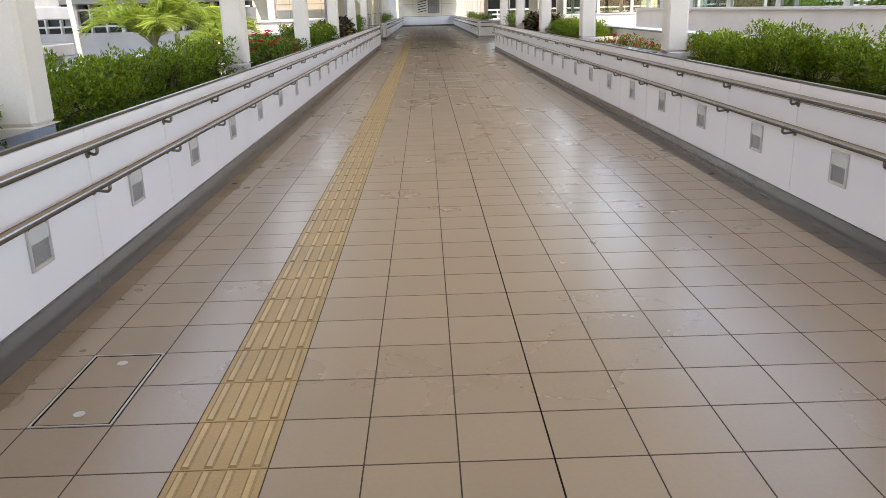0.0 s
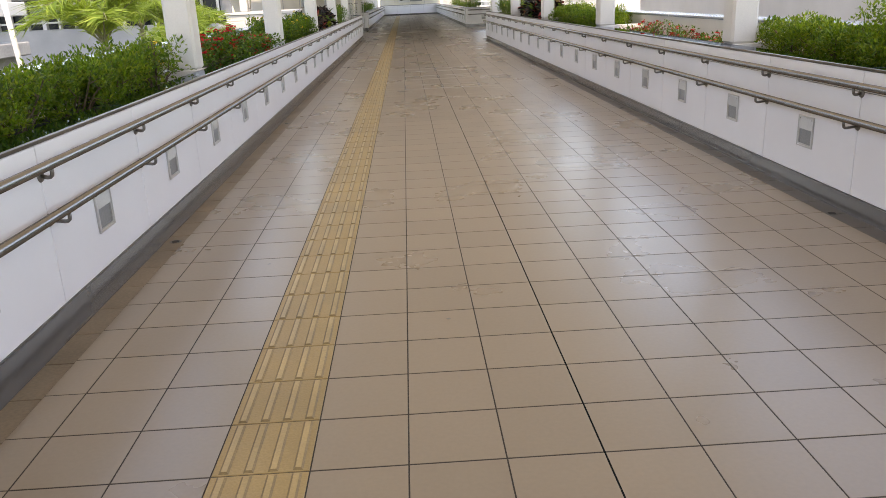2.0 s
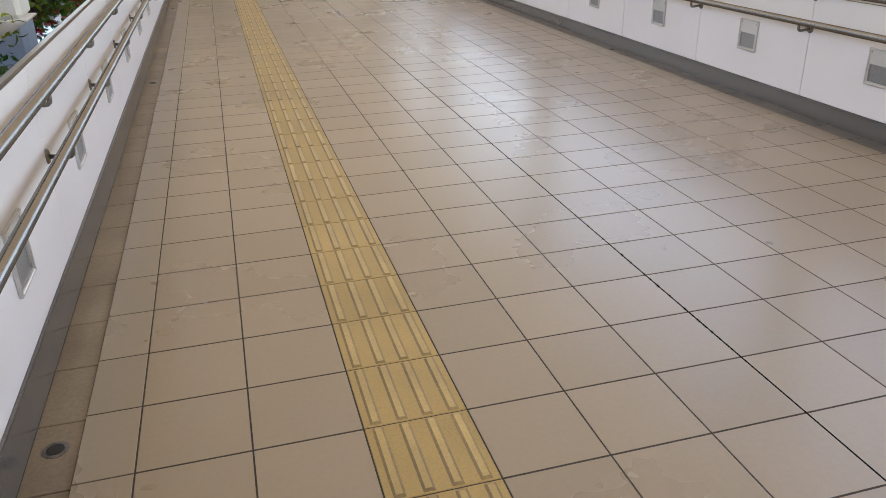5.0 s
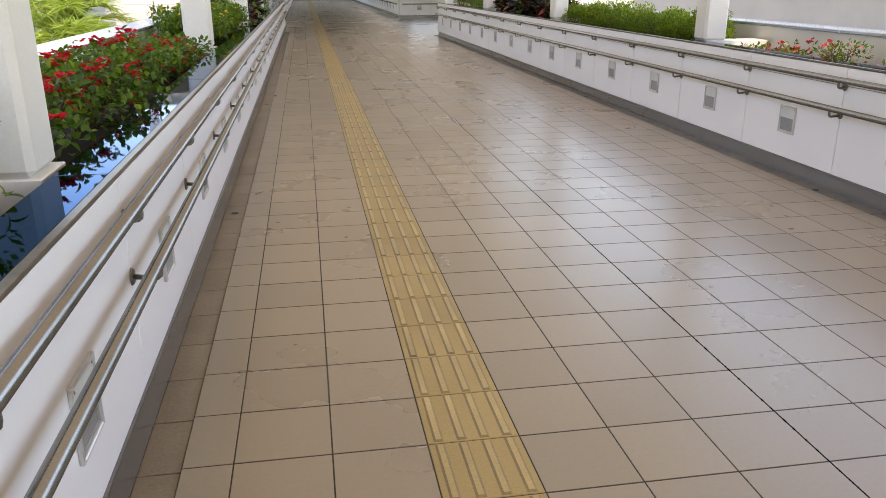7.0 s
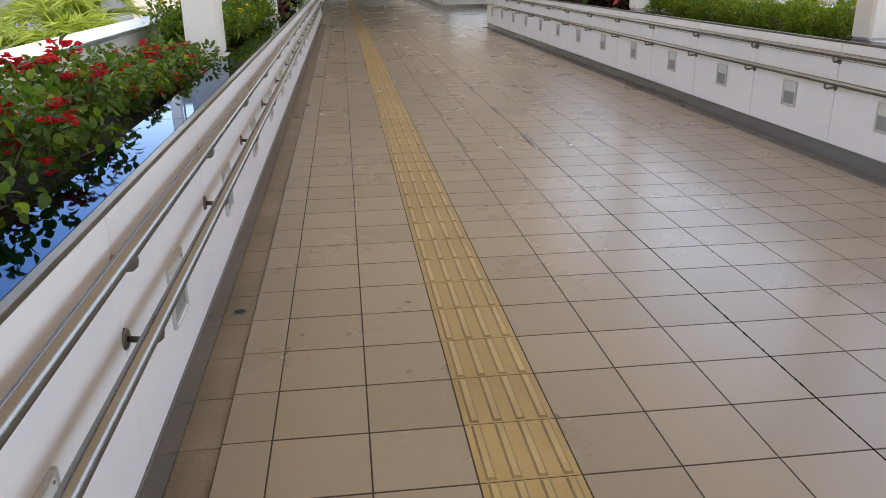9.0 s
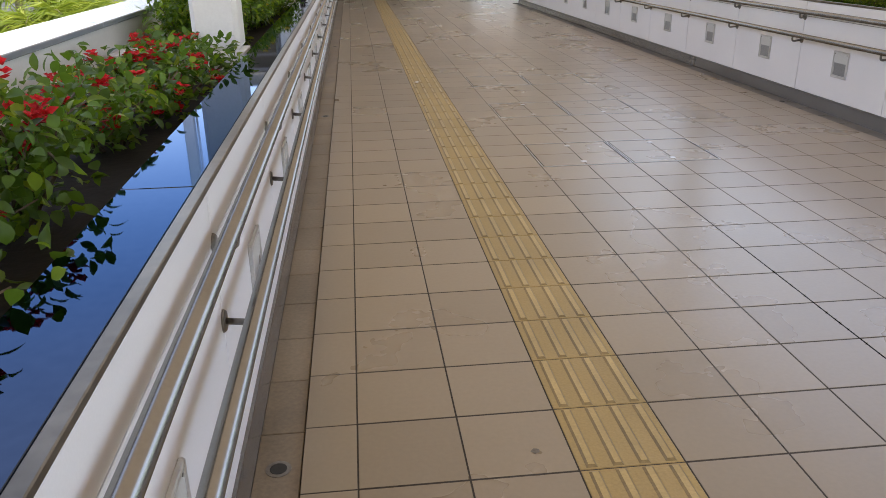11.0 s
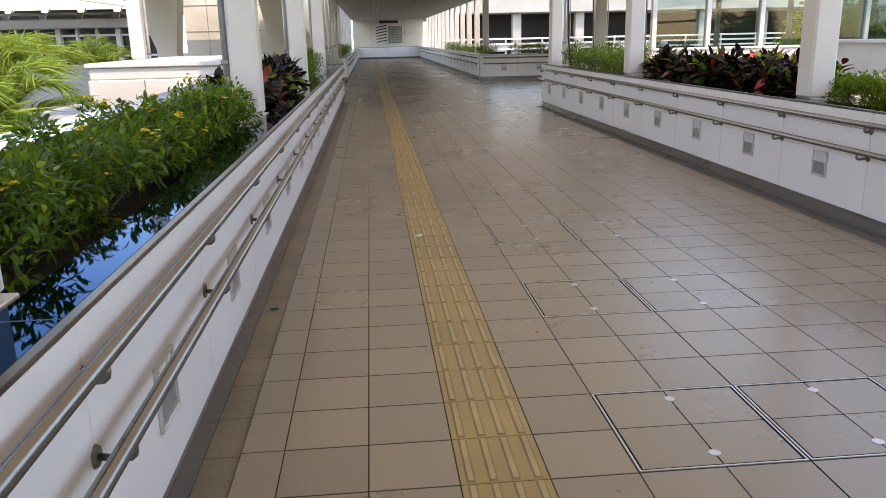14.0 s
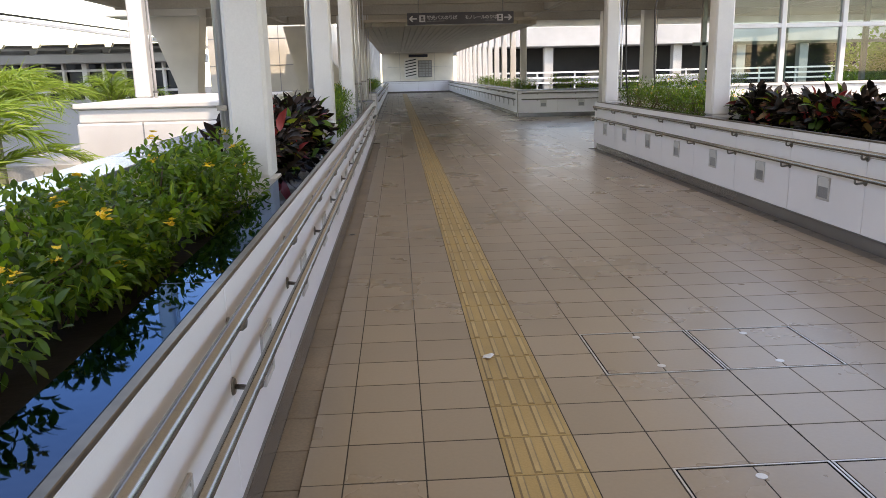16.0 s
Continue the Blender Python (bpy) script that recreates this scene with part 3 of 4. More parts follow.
def lettering(text, x, z, size):
    cu = bpy.data.curves.new("lettering", "FONT")
    cu.body, cu.size, cu.extrude, cu.offset = text, size, 0.001, 0.002
    tmp = new("lettering", cu)
    tmp.matrix_world = pose(x, 17.593, z, 90)
    bpy.context.view_layer.update()
    me = bpy.data.meshes.new_from_object(tmp.evaluated_get(bpy.context.evaluated_depsgraph_get()))
    me.materials.clear()
    me.materials.append(M_SIGNTEXT)
    bpy.data.objects.remove(tmp)
    ob = new("lettering", me)
    ob.matrix_world = pose(x, 17.593, z, 90)
    ob.parent = sg
    return ob


lettering("\u89b3\u5149\u30d0\u30b9\u306e\u308a\u3070", -0.62, 2.655, 0.098)
lettering("\u30e2\u30ce\u30ec\u30fc\u30eb\u306e\u308a\u3070", 0.23, 2.655, 0.092)
part("small_writing", Geo().box(-0.62, 17.59, 2.612, -0.22, 17.594, 2.622), M_LOUVRE, sg)
part("small_writing", Geo().box(0.70, 17.59, 2.612, 0.90, 17.594, 2.622), M_LOUVRE, sg)

sg.location = (-0.22, 0, -0.06)

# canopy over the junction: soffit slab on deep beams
thing("ceiling_junction", "canopy soffit toned grey for shade, translucent to light the junction", "ceiling", Geo().add([(-8.2, 13.46, 3.36), (18, 13.46, 3.36), (18, 26.4, 3.36), (-8.2, 26.4, 3.36)], [(0, 1, 2, 3)]), M_CANOPY, kind="structure")
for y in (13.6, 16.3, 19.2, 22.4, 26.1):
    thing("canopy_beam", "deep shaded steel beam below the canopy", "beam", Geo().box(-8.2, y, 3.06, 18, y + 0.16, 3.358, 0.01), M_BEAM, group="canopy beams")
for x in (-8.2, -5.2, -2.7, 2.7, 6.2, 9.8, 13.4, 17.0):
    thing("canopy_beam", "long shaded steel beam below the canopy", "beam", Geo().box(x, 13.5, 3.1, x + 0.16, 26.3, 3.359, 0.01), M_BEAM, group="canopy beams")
for i in range(7):
    x = 3.0 + i * 1.5
    thing("canopy_brace", "slanting steel brace under the canopy", "brace", Geo().tube([(x, 13.7, 3.2), (x + 2.2, 19.3, 3.2)], 0.045, 8), M_BEAM, group="canopy braces")
for x, y, w in ((4.6, 22.6, 0.18), (5.9, 22.9, 0.18), (8.3, 14.6, 0.12), (-2.43, 13.9, 0.115), (-2.55, 18.6, 0.14), (-3.1, 23.2, 0.15), (-2.6, 24.9, 0.1), (2.42, 14.15, 0.12)):
    column(x, y, 0.0 if y != 13.9 else 0.69, 3.358, w, conduits=((w + 0.03, 0, 0.02), (w + 0.1, 0.05, 0.014)), label="white painted steel column under the canopy")
for x, y in ((-2.38, 18.3), (2.85, 13.6), (3.3, 13.4)):
    thing("drain_cable", "black cable sagging down a column", "cable", Geo().tube([(x - 0.05, y, 3.3), (x - 0.25, y, 2.95), (x - 0.32, y, 2.4), (x - 0.3, y, 1.4), (x - 0.24, y, 0.75)], 0.016, 8), M_INK, group="column cables", smooth=True)

# ---- left side: white projecting box, slanted pier, far buildings ----
bx = thing("terrace_box", "white rendered terrace box beside the walkway", "terrace")
part("body", Geo().box(-5.02, 8.2, -5.2, -3.28, 12.6, 0.98, 0.02), M_WHITE, bx)
part("cap", Geo().box(-5.0, 8.24, 0.985, -3.28, 12.6, 1.13, 0.012), M_WHITE, bx)
part("joint", Geo().box(-4.32, 8.195, -1.2, -4.305, 8.199, 0.98), M_LOUVRE, bx)
part("upper_kerb", Geo().box(-5.04, 8.2, 1.132, -3.26, 12.6, 1.19, 0.01), M_WHITE, bx)
column(-4.95, 10.4, 1.19, 6.5, 0.1, conduits=((0.15, 0, 0.02),), label="slim white steel post on the terrace")
pier = thing("slanted_pier", "cream concrete pier that flares towards its top", "pier")
part("shaft", Geo().prism([(-7.5, -5.2), (-7.0, -5.2), (-7.0, 1.2), (-6.8, 3.05), (-8.7, 3.05), (-8.0, 2.5), (-7.55, 1.2)], 21.6, 22.4), M_CREAM, pier)
part("cap_beam", Geo().box(-9.2, 21.4, 3.055, -6.8, 22.6, 3.355, 0.02), M_CREAM, pier)
pier2 = thing("slanted_pier", "cream concrete pier that flares towards its top", "pier")
part("shaft", Geo().prism([(-3.4, -5.2), (-3.0, -5.2), (-3.0, 1.0), (-4.5, 3.0), (-5.2, 3.0)], 26.0, 27.0), M_CREAM, pier2)
stair = thing("stair_wall", "cream panelled stair enclosure", "wall", kind="structure")
part("body", Geo().box(-8.0, 27.5, -5.2, -3.9, 34, 3.3), M_CREAM, stair)
for x in (-7.2, -6.4, -5.6, -4.8):
    part("joint", Geo().box(x, 27.49, -1, x + 0.02, 27.499, 3.3), M_LOUVRE, stair)
for z in (0.9, 1.8, 2.7):
    part("joint", Geo().box(-8, 27.485, z, -3.9, 27.494, z + 0.02), M_LOUVRE, stair)

fb = thing("terminal_walkway", "long white elevated walkway building with window band", "building")
part("lower_wall", Geo().box(-70, 45, -5.2, -13.0, 49, 0.35), M_OUTWHITE, fb)
part("roof", Geo().box(-34, 44, 2.35, -13.2, 50, 2.85, 0.05), M_OUTWHITE, fb)
part("ridge", Geo().box(-30, 45.5, 2.855, -13.4, 48.5, 3.25, 0.05), M_OUTWHITE, fb)
part("back_wall", Geo().box(-70, 46.3, 0.35, -13.0, 46.6, 2.34), M_FARGLASS, fb, "dark glazing")
for i in range(45):
    x = -62 + i * 1.1
    part("mullion", Geo().box(x, 45.1, 0.352, x + (0.26 if i % 3 == 0 else 0.11), 45.5, 2.345), M_WHITE, fb)
    part("pane", Geo().box(x + 0.15, 45.7, 0.9, x + 0.95, 45.74, 1.88), M_FARGLASS if i % 4 else M_LOUVRE, fb)
for z in (0.75, 1.9):
    part("transom", Geo().box(-70, 45.15, z, -13, 45.4, z + 0.12), M_WHITE, fb)
for i in range(8):
    x = -29.5 + i * 2.0
    sk = part("skylight", Geo().add([(x, 45.2, 2.9), (x + 1.5, 45.2, 2.9), (x + 1.5, 46.0, 3.42), (x, 46.0, 3.42), (x, 46.0, 2.9), (x + 1.5, 46.0, 2.9)], [(0, 1, 2, 3), (0, 3, 4), (1, 5, 2), (3, 2, 5, 4)]), M_LOUVRE, fb, "grey sloping rooflight")
    part("rooflight_frame", Geo().box(x - 0.08, 45.18, 2.88, x + 0.0, 45.24, 3.0).tube([(x - 0.04, 45.2, 2.93), (x - 0.04, 46.0, 3.46)], 0.05, 6), M_WHITE, sk)

# the low neighbouring block seen at first
nb2 = thing("neighbour_block", "grey-white low building with dark window strip", "building")
part("body", Geo().box(-60, 6, -5.2, -12.5, 13, 0.2), M_CONC, nb2)
part("window_strip", Geo().box(-60, 5.9, 0.6, -12.3, 6.4, 1.35), M_FARGLASS, nb2)
part("beam", Geo().box(-60, 5.6, 1.35, -12.0, 13, 1.75, 0.03), M_WHITE, nb2)
part("sill", Geo().box(-60, 5.7, 0.2, -12.1, 13, 0.6, 0.03), M_CONC, nb2)
for i in range(30):
    part("mullion", Geo().box(-12.6 - i * 1.1, 5.82, 0.602, -12.5 - i * 1.1, 5.898, 1.348), M_LOUVRE, nb2)
# Unseen mass above the block, added to cut sky light on the right wall.
part("upper_storey", Geo().box(-60, 6.2, 1.76, -12.4, 13, 7.5), M_CONC, nb2)
# unseen plain block on the near side, added to dim the right wall
thing("neighbour_building", "unseen plain concrete block added to dim the right wall", "building", Geo().box(-40, -36, -5.2, -14, 1.5, 7.0, 0.05), M_CONC, kind="structure")
# curved white canopy with ribs
cp = thing("curved_canopy", "large curved white ribbed canopy roof", "canopy")
g = Geo()
N = 14
prof = [(-62 + 49 * i / N, 3.5 + 5.0 * math.sin(math.pi / 2 * (1 - i / N))) for i in range(N + 1)]
g.add([(x, y, z) for x, z in prof for y in (38, 54)], [(2 * i, 2 * i + 1, 2 * i + 3, 2 * i + 2) for i in range(N)])
part("sheet", g, M_VAULT, cp)
for k in range(14):
    y = 38.1 + k * 1.2
    part("rib", Geo().tube([(x, y, z - 0.25) for x, z in prof], 0.12, 6), M_WHITE, cp)
for x, y in ((-60, 39), (-60, 53), (-45, 39), (-45, 53), (-30, 39), (-30, 53)):
    z = max(q for p, q in prof if x - 6 <= p <= x + 2)
    part("support_post", Geo().tube([(x, y, -5.2), (x, y, z)], 0.15, 10), M_OUTWHITE, cp)
thing("light_pole", "slim white slanting pole", "pole", Geo().tube([(-6.45, 1.0, -5.2), (-7.05, 1.0, 4.2)], 0.045, 10), M_WHITE, smooth=True)

# ---- right side: glazed passage and car park ----
gp = thing("glazed_passage", "white-framed glazed passage beside the walkway", "building")
part("sill_wall", Geo().box(6.0, -26, -5.2, 6.25, 10, 1.20), M_WHITE, gp)
part("sill", Geo().box(5.95, -26, 1.202, 6.3, 10, 1.26, 0.01), M_WHITE, gp)
part("head", Geo().box(6.0, -26, 2.16, 6.25, 10, 2.28, 0.02), M_WHITE, gp)
part("floor_slab", Geo().box(6.25, -26, -0.4, 9.0, 10, -0.1), M_CONC, gp)
part("roof_slab", Geo().box(5.9, -26, 2.285, 9.3, 10, 2.36), M_WHITE, gp)
part("far_sill", Geo().box(9.0, -26, -0.4, 9.2, 10, 1.02), M_WHITE, gp)
part("far_transom", Geo().box(9.05, -26, 1.75, 9.12, 10, 1.81), M_DARKSTEEL, gp)
for i in range(15):
    y = -25.9 + i * 2.4
    part("mullion", Geo().box(6.04, y - 0.04, 1.262, 6.16, y + 0.04, 2.158, 0.005), M_WHITE, gp)
    pane = part("pane", Geo().add([(6.1, y + 0.04, 1.262), (6.1, y + 0.04, 2.159), (6.1, y + 2.36, 2.159), (6.1, y + 2.36, 1.262)], [(0, 1, 2, 3)]), M_GLASS, gp, "greenish glass pane")
    pane.visible_shadow = False
    if i % 2:
        part("far_post", Geo().box(9.0, y + 0.9, 1.021, 9.12, y + 1.02, 2.284), M_CONC, gp)

gs = thing("glazed_screen", "tall white-framed glass screen under the canopy", "window wall")
part("sill_wall", Geo().box(4.55, 14.4, -5.2, 13, 14.56, 1.05), M_WHITE, gs)
part("sill", Geo().box(4.55, 14.36, 1.052, 13, 14.6, 1.1, 0.008), M_WHITE, gs)
part("transom", Geo().box(4.55, 14.42, 2.12, 13, 14.54, 2.2, 0.006), M_WHITE, gs)
for i in range(7):
    x = 4.62 + i * 1.19
    part("mullion", Geo().box(x - 0.05, 14.41, 1.102, x + 0.045, 14.55, 3.055, 0.006), M_WHITE, gs)
    if i < 6:
        for z0, z1 in ((1.102, 2.118), (2.202, 3.055)):
            pane = part("pane", Geo().add([(x + 0.045, 14.48, z0), (x + 1.145, 14.48, z0), (x + 1.145, 14.48, z1), (x + 0.045, 14.48, z1)], [(0, 1, 2, 3)]), M_GLASS, gs, "greenish glass pane")
            pane.visible_shadow = False
for i in range(4):
    part("back_post", Geo().box(5.4 + i * 1.9, 17.4, 0, 5.5 + i * 1.9, 17.5, 3.355), M_DARKSTEEL, gs)
part("back_rail", Geo().box(5.2, 17.4, 1.9, 13, 17.46, 1.97), M_DARKSTEEL, gs)

pk = thing("car_park", "open white multi-storey car park with dark decks", "building")
part("lower_slab", Geo().box(3.4, 62, -5.2, 64, 90, -0.1), M_OUTWHITE, pk)
# Near-black sheet behind the piers stands for the shade inside the deck.
part("interior", Geo().box(3.6, 66, -0.09, 64, 66.5, 3.2), M_DECK_SHADE, pk, "near-black sheet for the shade inside the parking deck")
part("upper_slab", Geo().box(3.4, 61.5, 3.2, 64, 90, 4.7, 0.05), M_OUTWHITE, pk)
part("parapet", Geo().box(3.4, 61.3, 5.3, 64, 90, 8.5, 0.05), M_OUTWHITE, pk)
part("shade_gap", Geo().box(3.6, 63, 4.71, 63.8, 89, 5.29), M_CONC, pk)
for i in range(11):
    part("pier", Geo().box(5 + i * 5.2, 62.3, -0.09, 5.7 + i * 5.2, 63, 3.19), M_CONC, pk)
for z in (0.35, 0.75, 1.15):
    part("rail", Geo().box(3.4, 61.7, z, 64, 61.8, z + 0.13), M_WHITE, pk)
for i in range(20):
    part("rail_post", Geo().box(3.5 + i * 3, 61.85, -0.09, 3.62 + i * 3, 61.95, 1.3), M_WHITE, pk)


def parked_car(x, y, mat, label):
    car = thing("parked_car", label, "car", group="cars in the car park")
    z = -0.1
    part("body", Geo().prism([(x - 2.1, z + 0.3), (x + 2.1, z + 0.3), (x + 2.1, z + 0.85), (x + 1.3, z + 0.95), (x - 1.6, z + 0.95), (x - 2.1, z + 0.8)], y, y + 1.7), mat, car)
    part("cabin", Geo().prism([(x - 1.5, z + 0.95), (x + 1.2, z + 0.95), (x + 0.6, z + 1.45), (x - 1.0, z + 1.45)], y + 0.1, y + 1.6), M_FARGLASS, car, "dark glazed cabin")
    for dx in (-1.3, 1.3):
        for dy in (0.0, 1.5):
            part("wheel", Geo().tube([(x + dx, y + dy, z + 0.31), (x + dx, y + dy + 0.2, z + 0.31)], 0.31, 14), M_INK, car)


for i, mat in enumerate((M_POSTER, M_LOUVRE, M_POSTER)):
    parked_car(9.0 + i * 6.3, 63.6, mat, "parked car in the shaded car park")


# ---- planting ----
rng = np.random.default_rng(7)


def broad_leaf_mesh(name, centers, dirs, length, width, mat, droop=0.4):
    """Many broad, rounded, arching leaves as one mesh, folded along the rib."""
    n = len(centers)
    d = dirs / (np.linalg.norm(dirs, axis=1, keepdims=True) + 1e-9)
    up = np.tile(np.array([0.0, 0.0, 1.0]), (n, 1)) + rng.normal(0, 0.45, (n, 3))
    side = np.cross(d, up)
    side /= np.linalg.norm(side, axis=1, keepdims=True) + 1e-9
    nor = np.cross(side, d)
    ln = (length * rng.uniform(0.6, 1.25, n))[:, None]
    wd = (width * rng.uniform(0.7, 1.2, n))[:, None]
    bend = droop * rng.uniform(0.4, 1.5, n)[:, None]
    rings = []
    for q, w in ((0.0, 0.06), (0.22, 0.72), (0.48, 1.0), (0.75, 0.78), (1.0, 0.05)):
        rib = centers + d * ln * q * (1 - 0.3 * bend * q) - nor * ln * bend * q * q
        lift = nor * wd * w * 0.16
        rings += [rib + side * wd * w * 0.5 + lift, rib, rib - side * wd * w * 0.5 + lift]
    v = np.stack(rings, 1).reshape(-1, 3)
    k = np.arange(n)[:, None] * 15
    quads = [k + np.array([3 * i + j, 3 * i + j + 1, 3 * i + j + 4, 3 * i + j + 3]) for i in range(4) for j in range(2)]
    f = np.concatenate(quads, 1).reshape(-1, 4)
    me = bpy.data.meshes.new(name)
    me.from_pydata(v.tolist(), [], f.tolist())
    me.polygons.foreach_set("use_smooth", [True] * len(me.polygons))
    me.materials.append(mat)
    return me


def leaf_mesh(name, centers, dirs, length, width, mat, droop=0.25):
    """Many pointed, folded leaves as one mesh: each with a base, two sides, a rib point and a tip."""
    n = len(centers)
    d = dirs / (np.linalg.norm(dirs, axis=1, keepdims=True) + 1e-9)
    up = np.tile(np.array([0.0, 0.0, 1.0]), (n, 1)) + rng.normal(0, 0.45, (n, 3))
    side = np.cross(d, up)
    side /= np.linalg.norm(side, axis=1, keepdims=True) + 1e-9
    nor = np.cross(side, d)
    ln = (length * rng.uniform(0.6, 1.25, n))[:, None]
    wd = (width * rng.uniform(0.7, 1.2, n))[:, None]
    base = centers
    mid = centers + d * ln * 0.45 - nor * wd * 0.18
    a = centers + d * ln * 0.42 + side * wd * 0.5
    b = centers + d * ln * 0.42 - side * wd * 0.5
    tip = centers + d * ln - nor * ln * droop
    v = np.stack([base, a, mid, b, tip], 1).reshape(-1, 3)
    k = np.arange(n)[:, None] * 5
    f = np.concatenate([k + np.array([0, 1, 2]), k + np.array([0, 2, 3]), k + np.array([1, 4, 2]), k + np.array([2, 4, 3])], 1).reshape(-1, 3)
    me = bpy.data.meshes.new(name)
    me.from_pydata(v.tolist(), [], f.tolist())
    me.materials.append(mat)
    return me


def shrub(name, x, y, z, rx, ry, h, leaves, length, width, mats, label, category="shrub", group="", flowers=None, petals=0, lean=0.5, twigs=9, up=0.5, open_low=0.06, broad=False):
    """A shrub: stems from the soil, clumps of leaves on an uneven crown, flowers on top."""
    sh = thing(name, label, category, group=group, at=(x, y, z))
    g = Geo()
    clumps = []
    for i in range(twigs):
        a = rng.uniform(0, 2 * math.pi)
        r = math.sqrt(rng.uniform(0.02, 1))
        tipp = Vector((rx * r * math.cos(a), ry * r * math.sin(a), h * rng.uniform(0.55, 1.0) * (1 - 0.3 * r)))
        foot = Vector((tipp.x * 0.25, tipp.y * 0.25, 0))
        midp = foot.lerp(tipp, 0.5) + Vector((rng.normal(0, 0.03), rng.normal(0, 0.03), 0.02))
        g.tube([foot, midp, tipp], 0.007, 5, 0.003)
        clumps.append(tipp)
        for q in (0.45, 0.72):
            p = foot.lerp(tipp, q)
            off = Vector((rng.normal(0, rx * 0.3), rng.normal(0, ry * 0.3), rng.normal(0.03, 0.05)))
            if p.z + off.z > h * open_low:
                clumps.append(p + off)
                g.tube([p, p + off], 0.004, 4, 0.002)
    tagged(part("branchwork", g, M_BARK, sh), kind="stuff")
    per = max(1, leaves // len(clumps))
    cen, dr = [], []
    for c in clumps:
        c = np.array(c)
        rad = rng.uniform(0.75, 1.25) * np.array([rx * 0.36, min(ry, rx * 1.6) * 0.36, h * 0.2])
        u = rng.normal(0, 1, (per, 3))
        u /= np.linalg.norm(u, axis=1, keepdims=True)
        rr = rng.uniform(0.25, 1.0, (per, 1)) ** 0.5
        cen.append(c + u * rr * rad)
        dr.append(u * lean + np.array([0, 0, up]) + rng.normal(0, 0.35, (per, 3)))
    cen, dr = np.concatenate(cen), np.concatenate(dr)
    cen[:, 2] = np.maximum(cen[:, 2], 0.02)
    pick = rng.uniform(0, 1, len(cen))
    cuts = np.cumsum([0] + [m[1] for m in mats])
    for k, (mat, _) in enumerate(mats):
        sel = (pick >= cuts[k]) & (pick < cuts[k + 1] + (1e-6 if k == len(mats) - 1 else 0))
        if sel.any():
            ob = tagged(new("foliage", (broad_leaf_mesh if broad else leaf_mesh)("foliage", cen[sel], dr[sel], length, width, mat)), kind="stuff")
            ob.parent = sh
    if flowers and petals:
        top = cen[rng.choice(len(cen), petals * 3, replace=False)]
        top = top[np.argsort(-(top[:, 2] + rng.normal(0, 0.2, len(top))))][:petals]
        size = flowers[1]
        for c in top:
            fc, fd = [], []
            c = c + np.array([0, 0, 0.025])
            for q in range(4):
                cc = c + rng.normal(0, 0.011, 3)
                for i in range(5):
                    a = 2 * math.pi * i / 5 + rng.uniform(0, 1)
                    fc.append(cc)
                    fd.append((math.cos(a), math.sin(a), rng.uniform(0.0, 0.7)))
            ob = new("flower", leaf_mesh("flower", np.array(fc), np.array(fd), size, size * 0.9, flowers[0], 0.1))
            ob.parent = sh
    return sh


GREEN = [(M_LEAF, 0.8), (M_LEAF_YG, 0.2)]


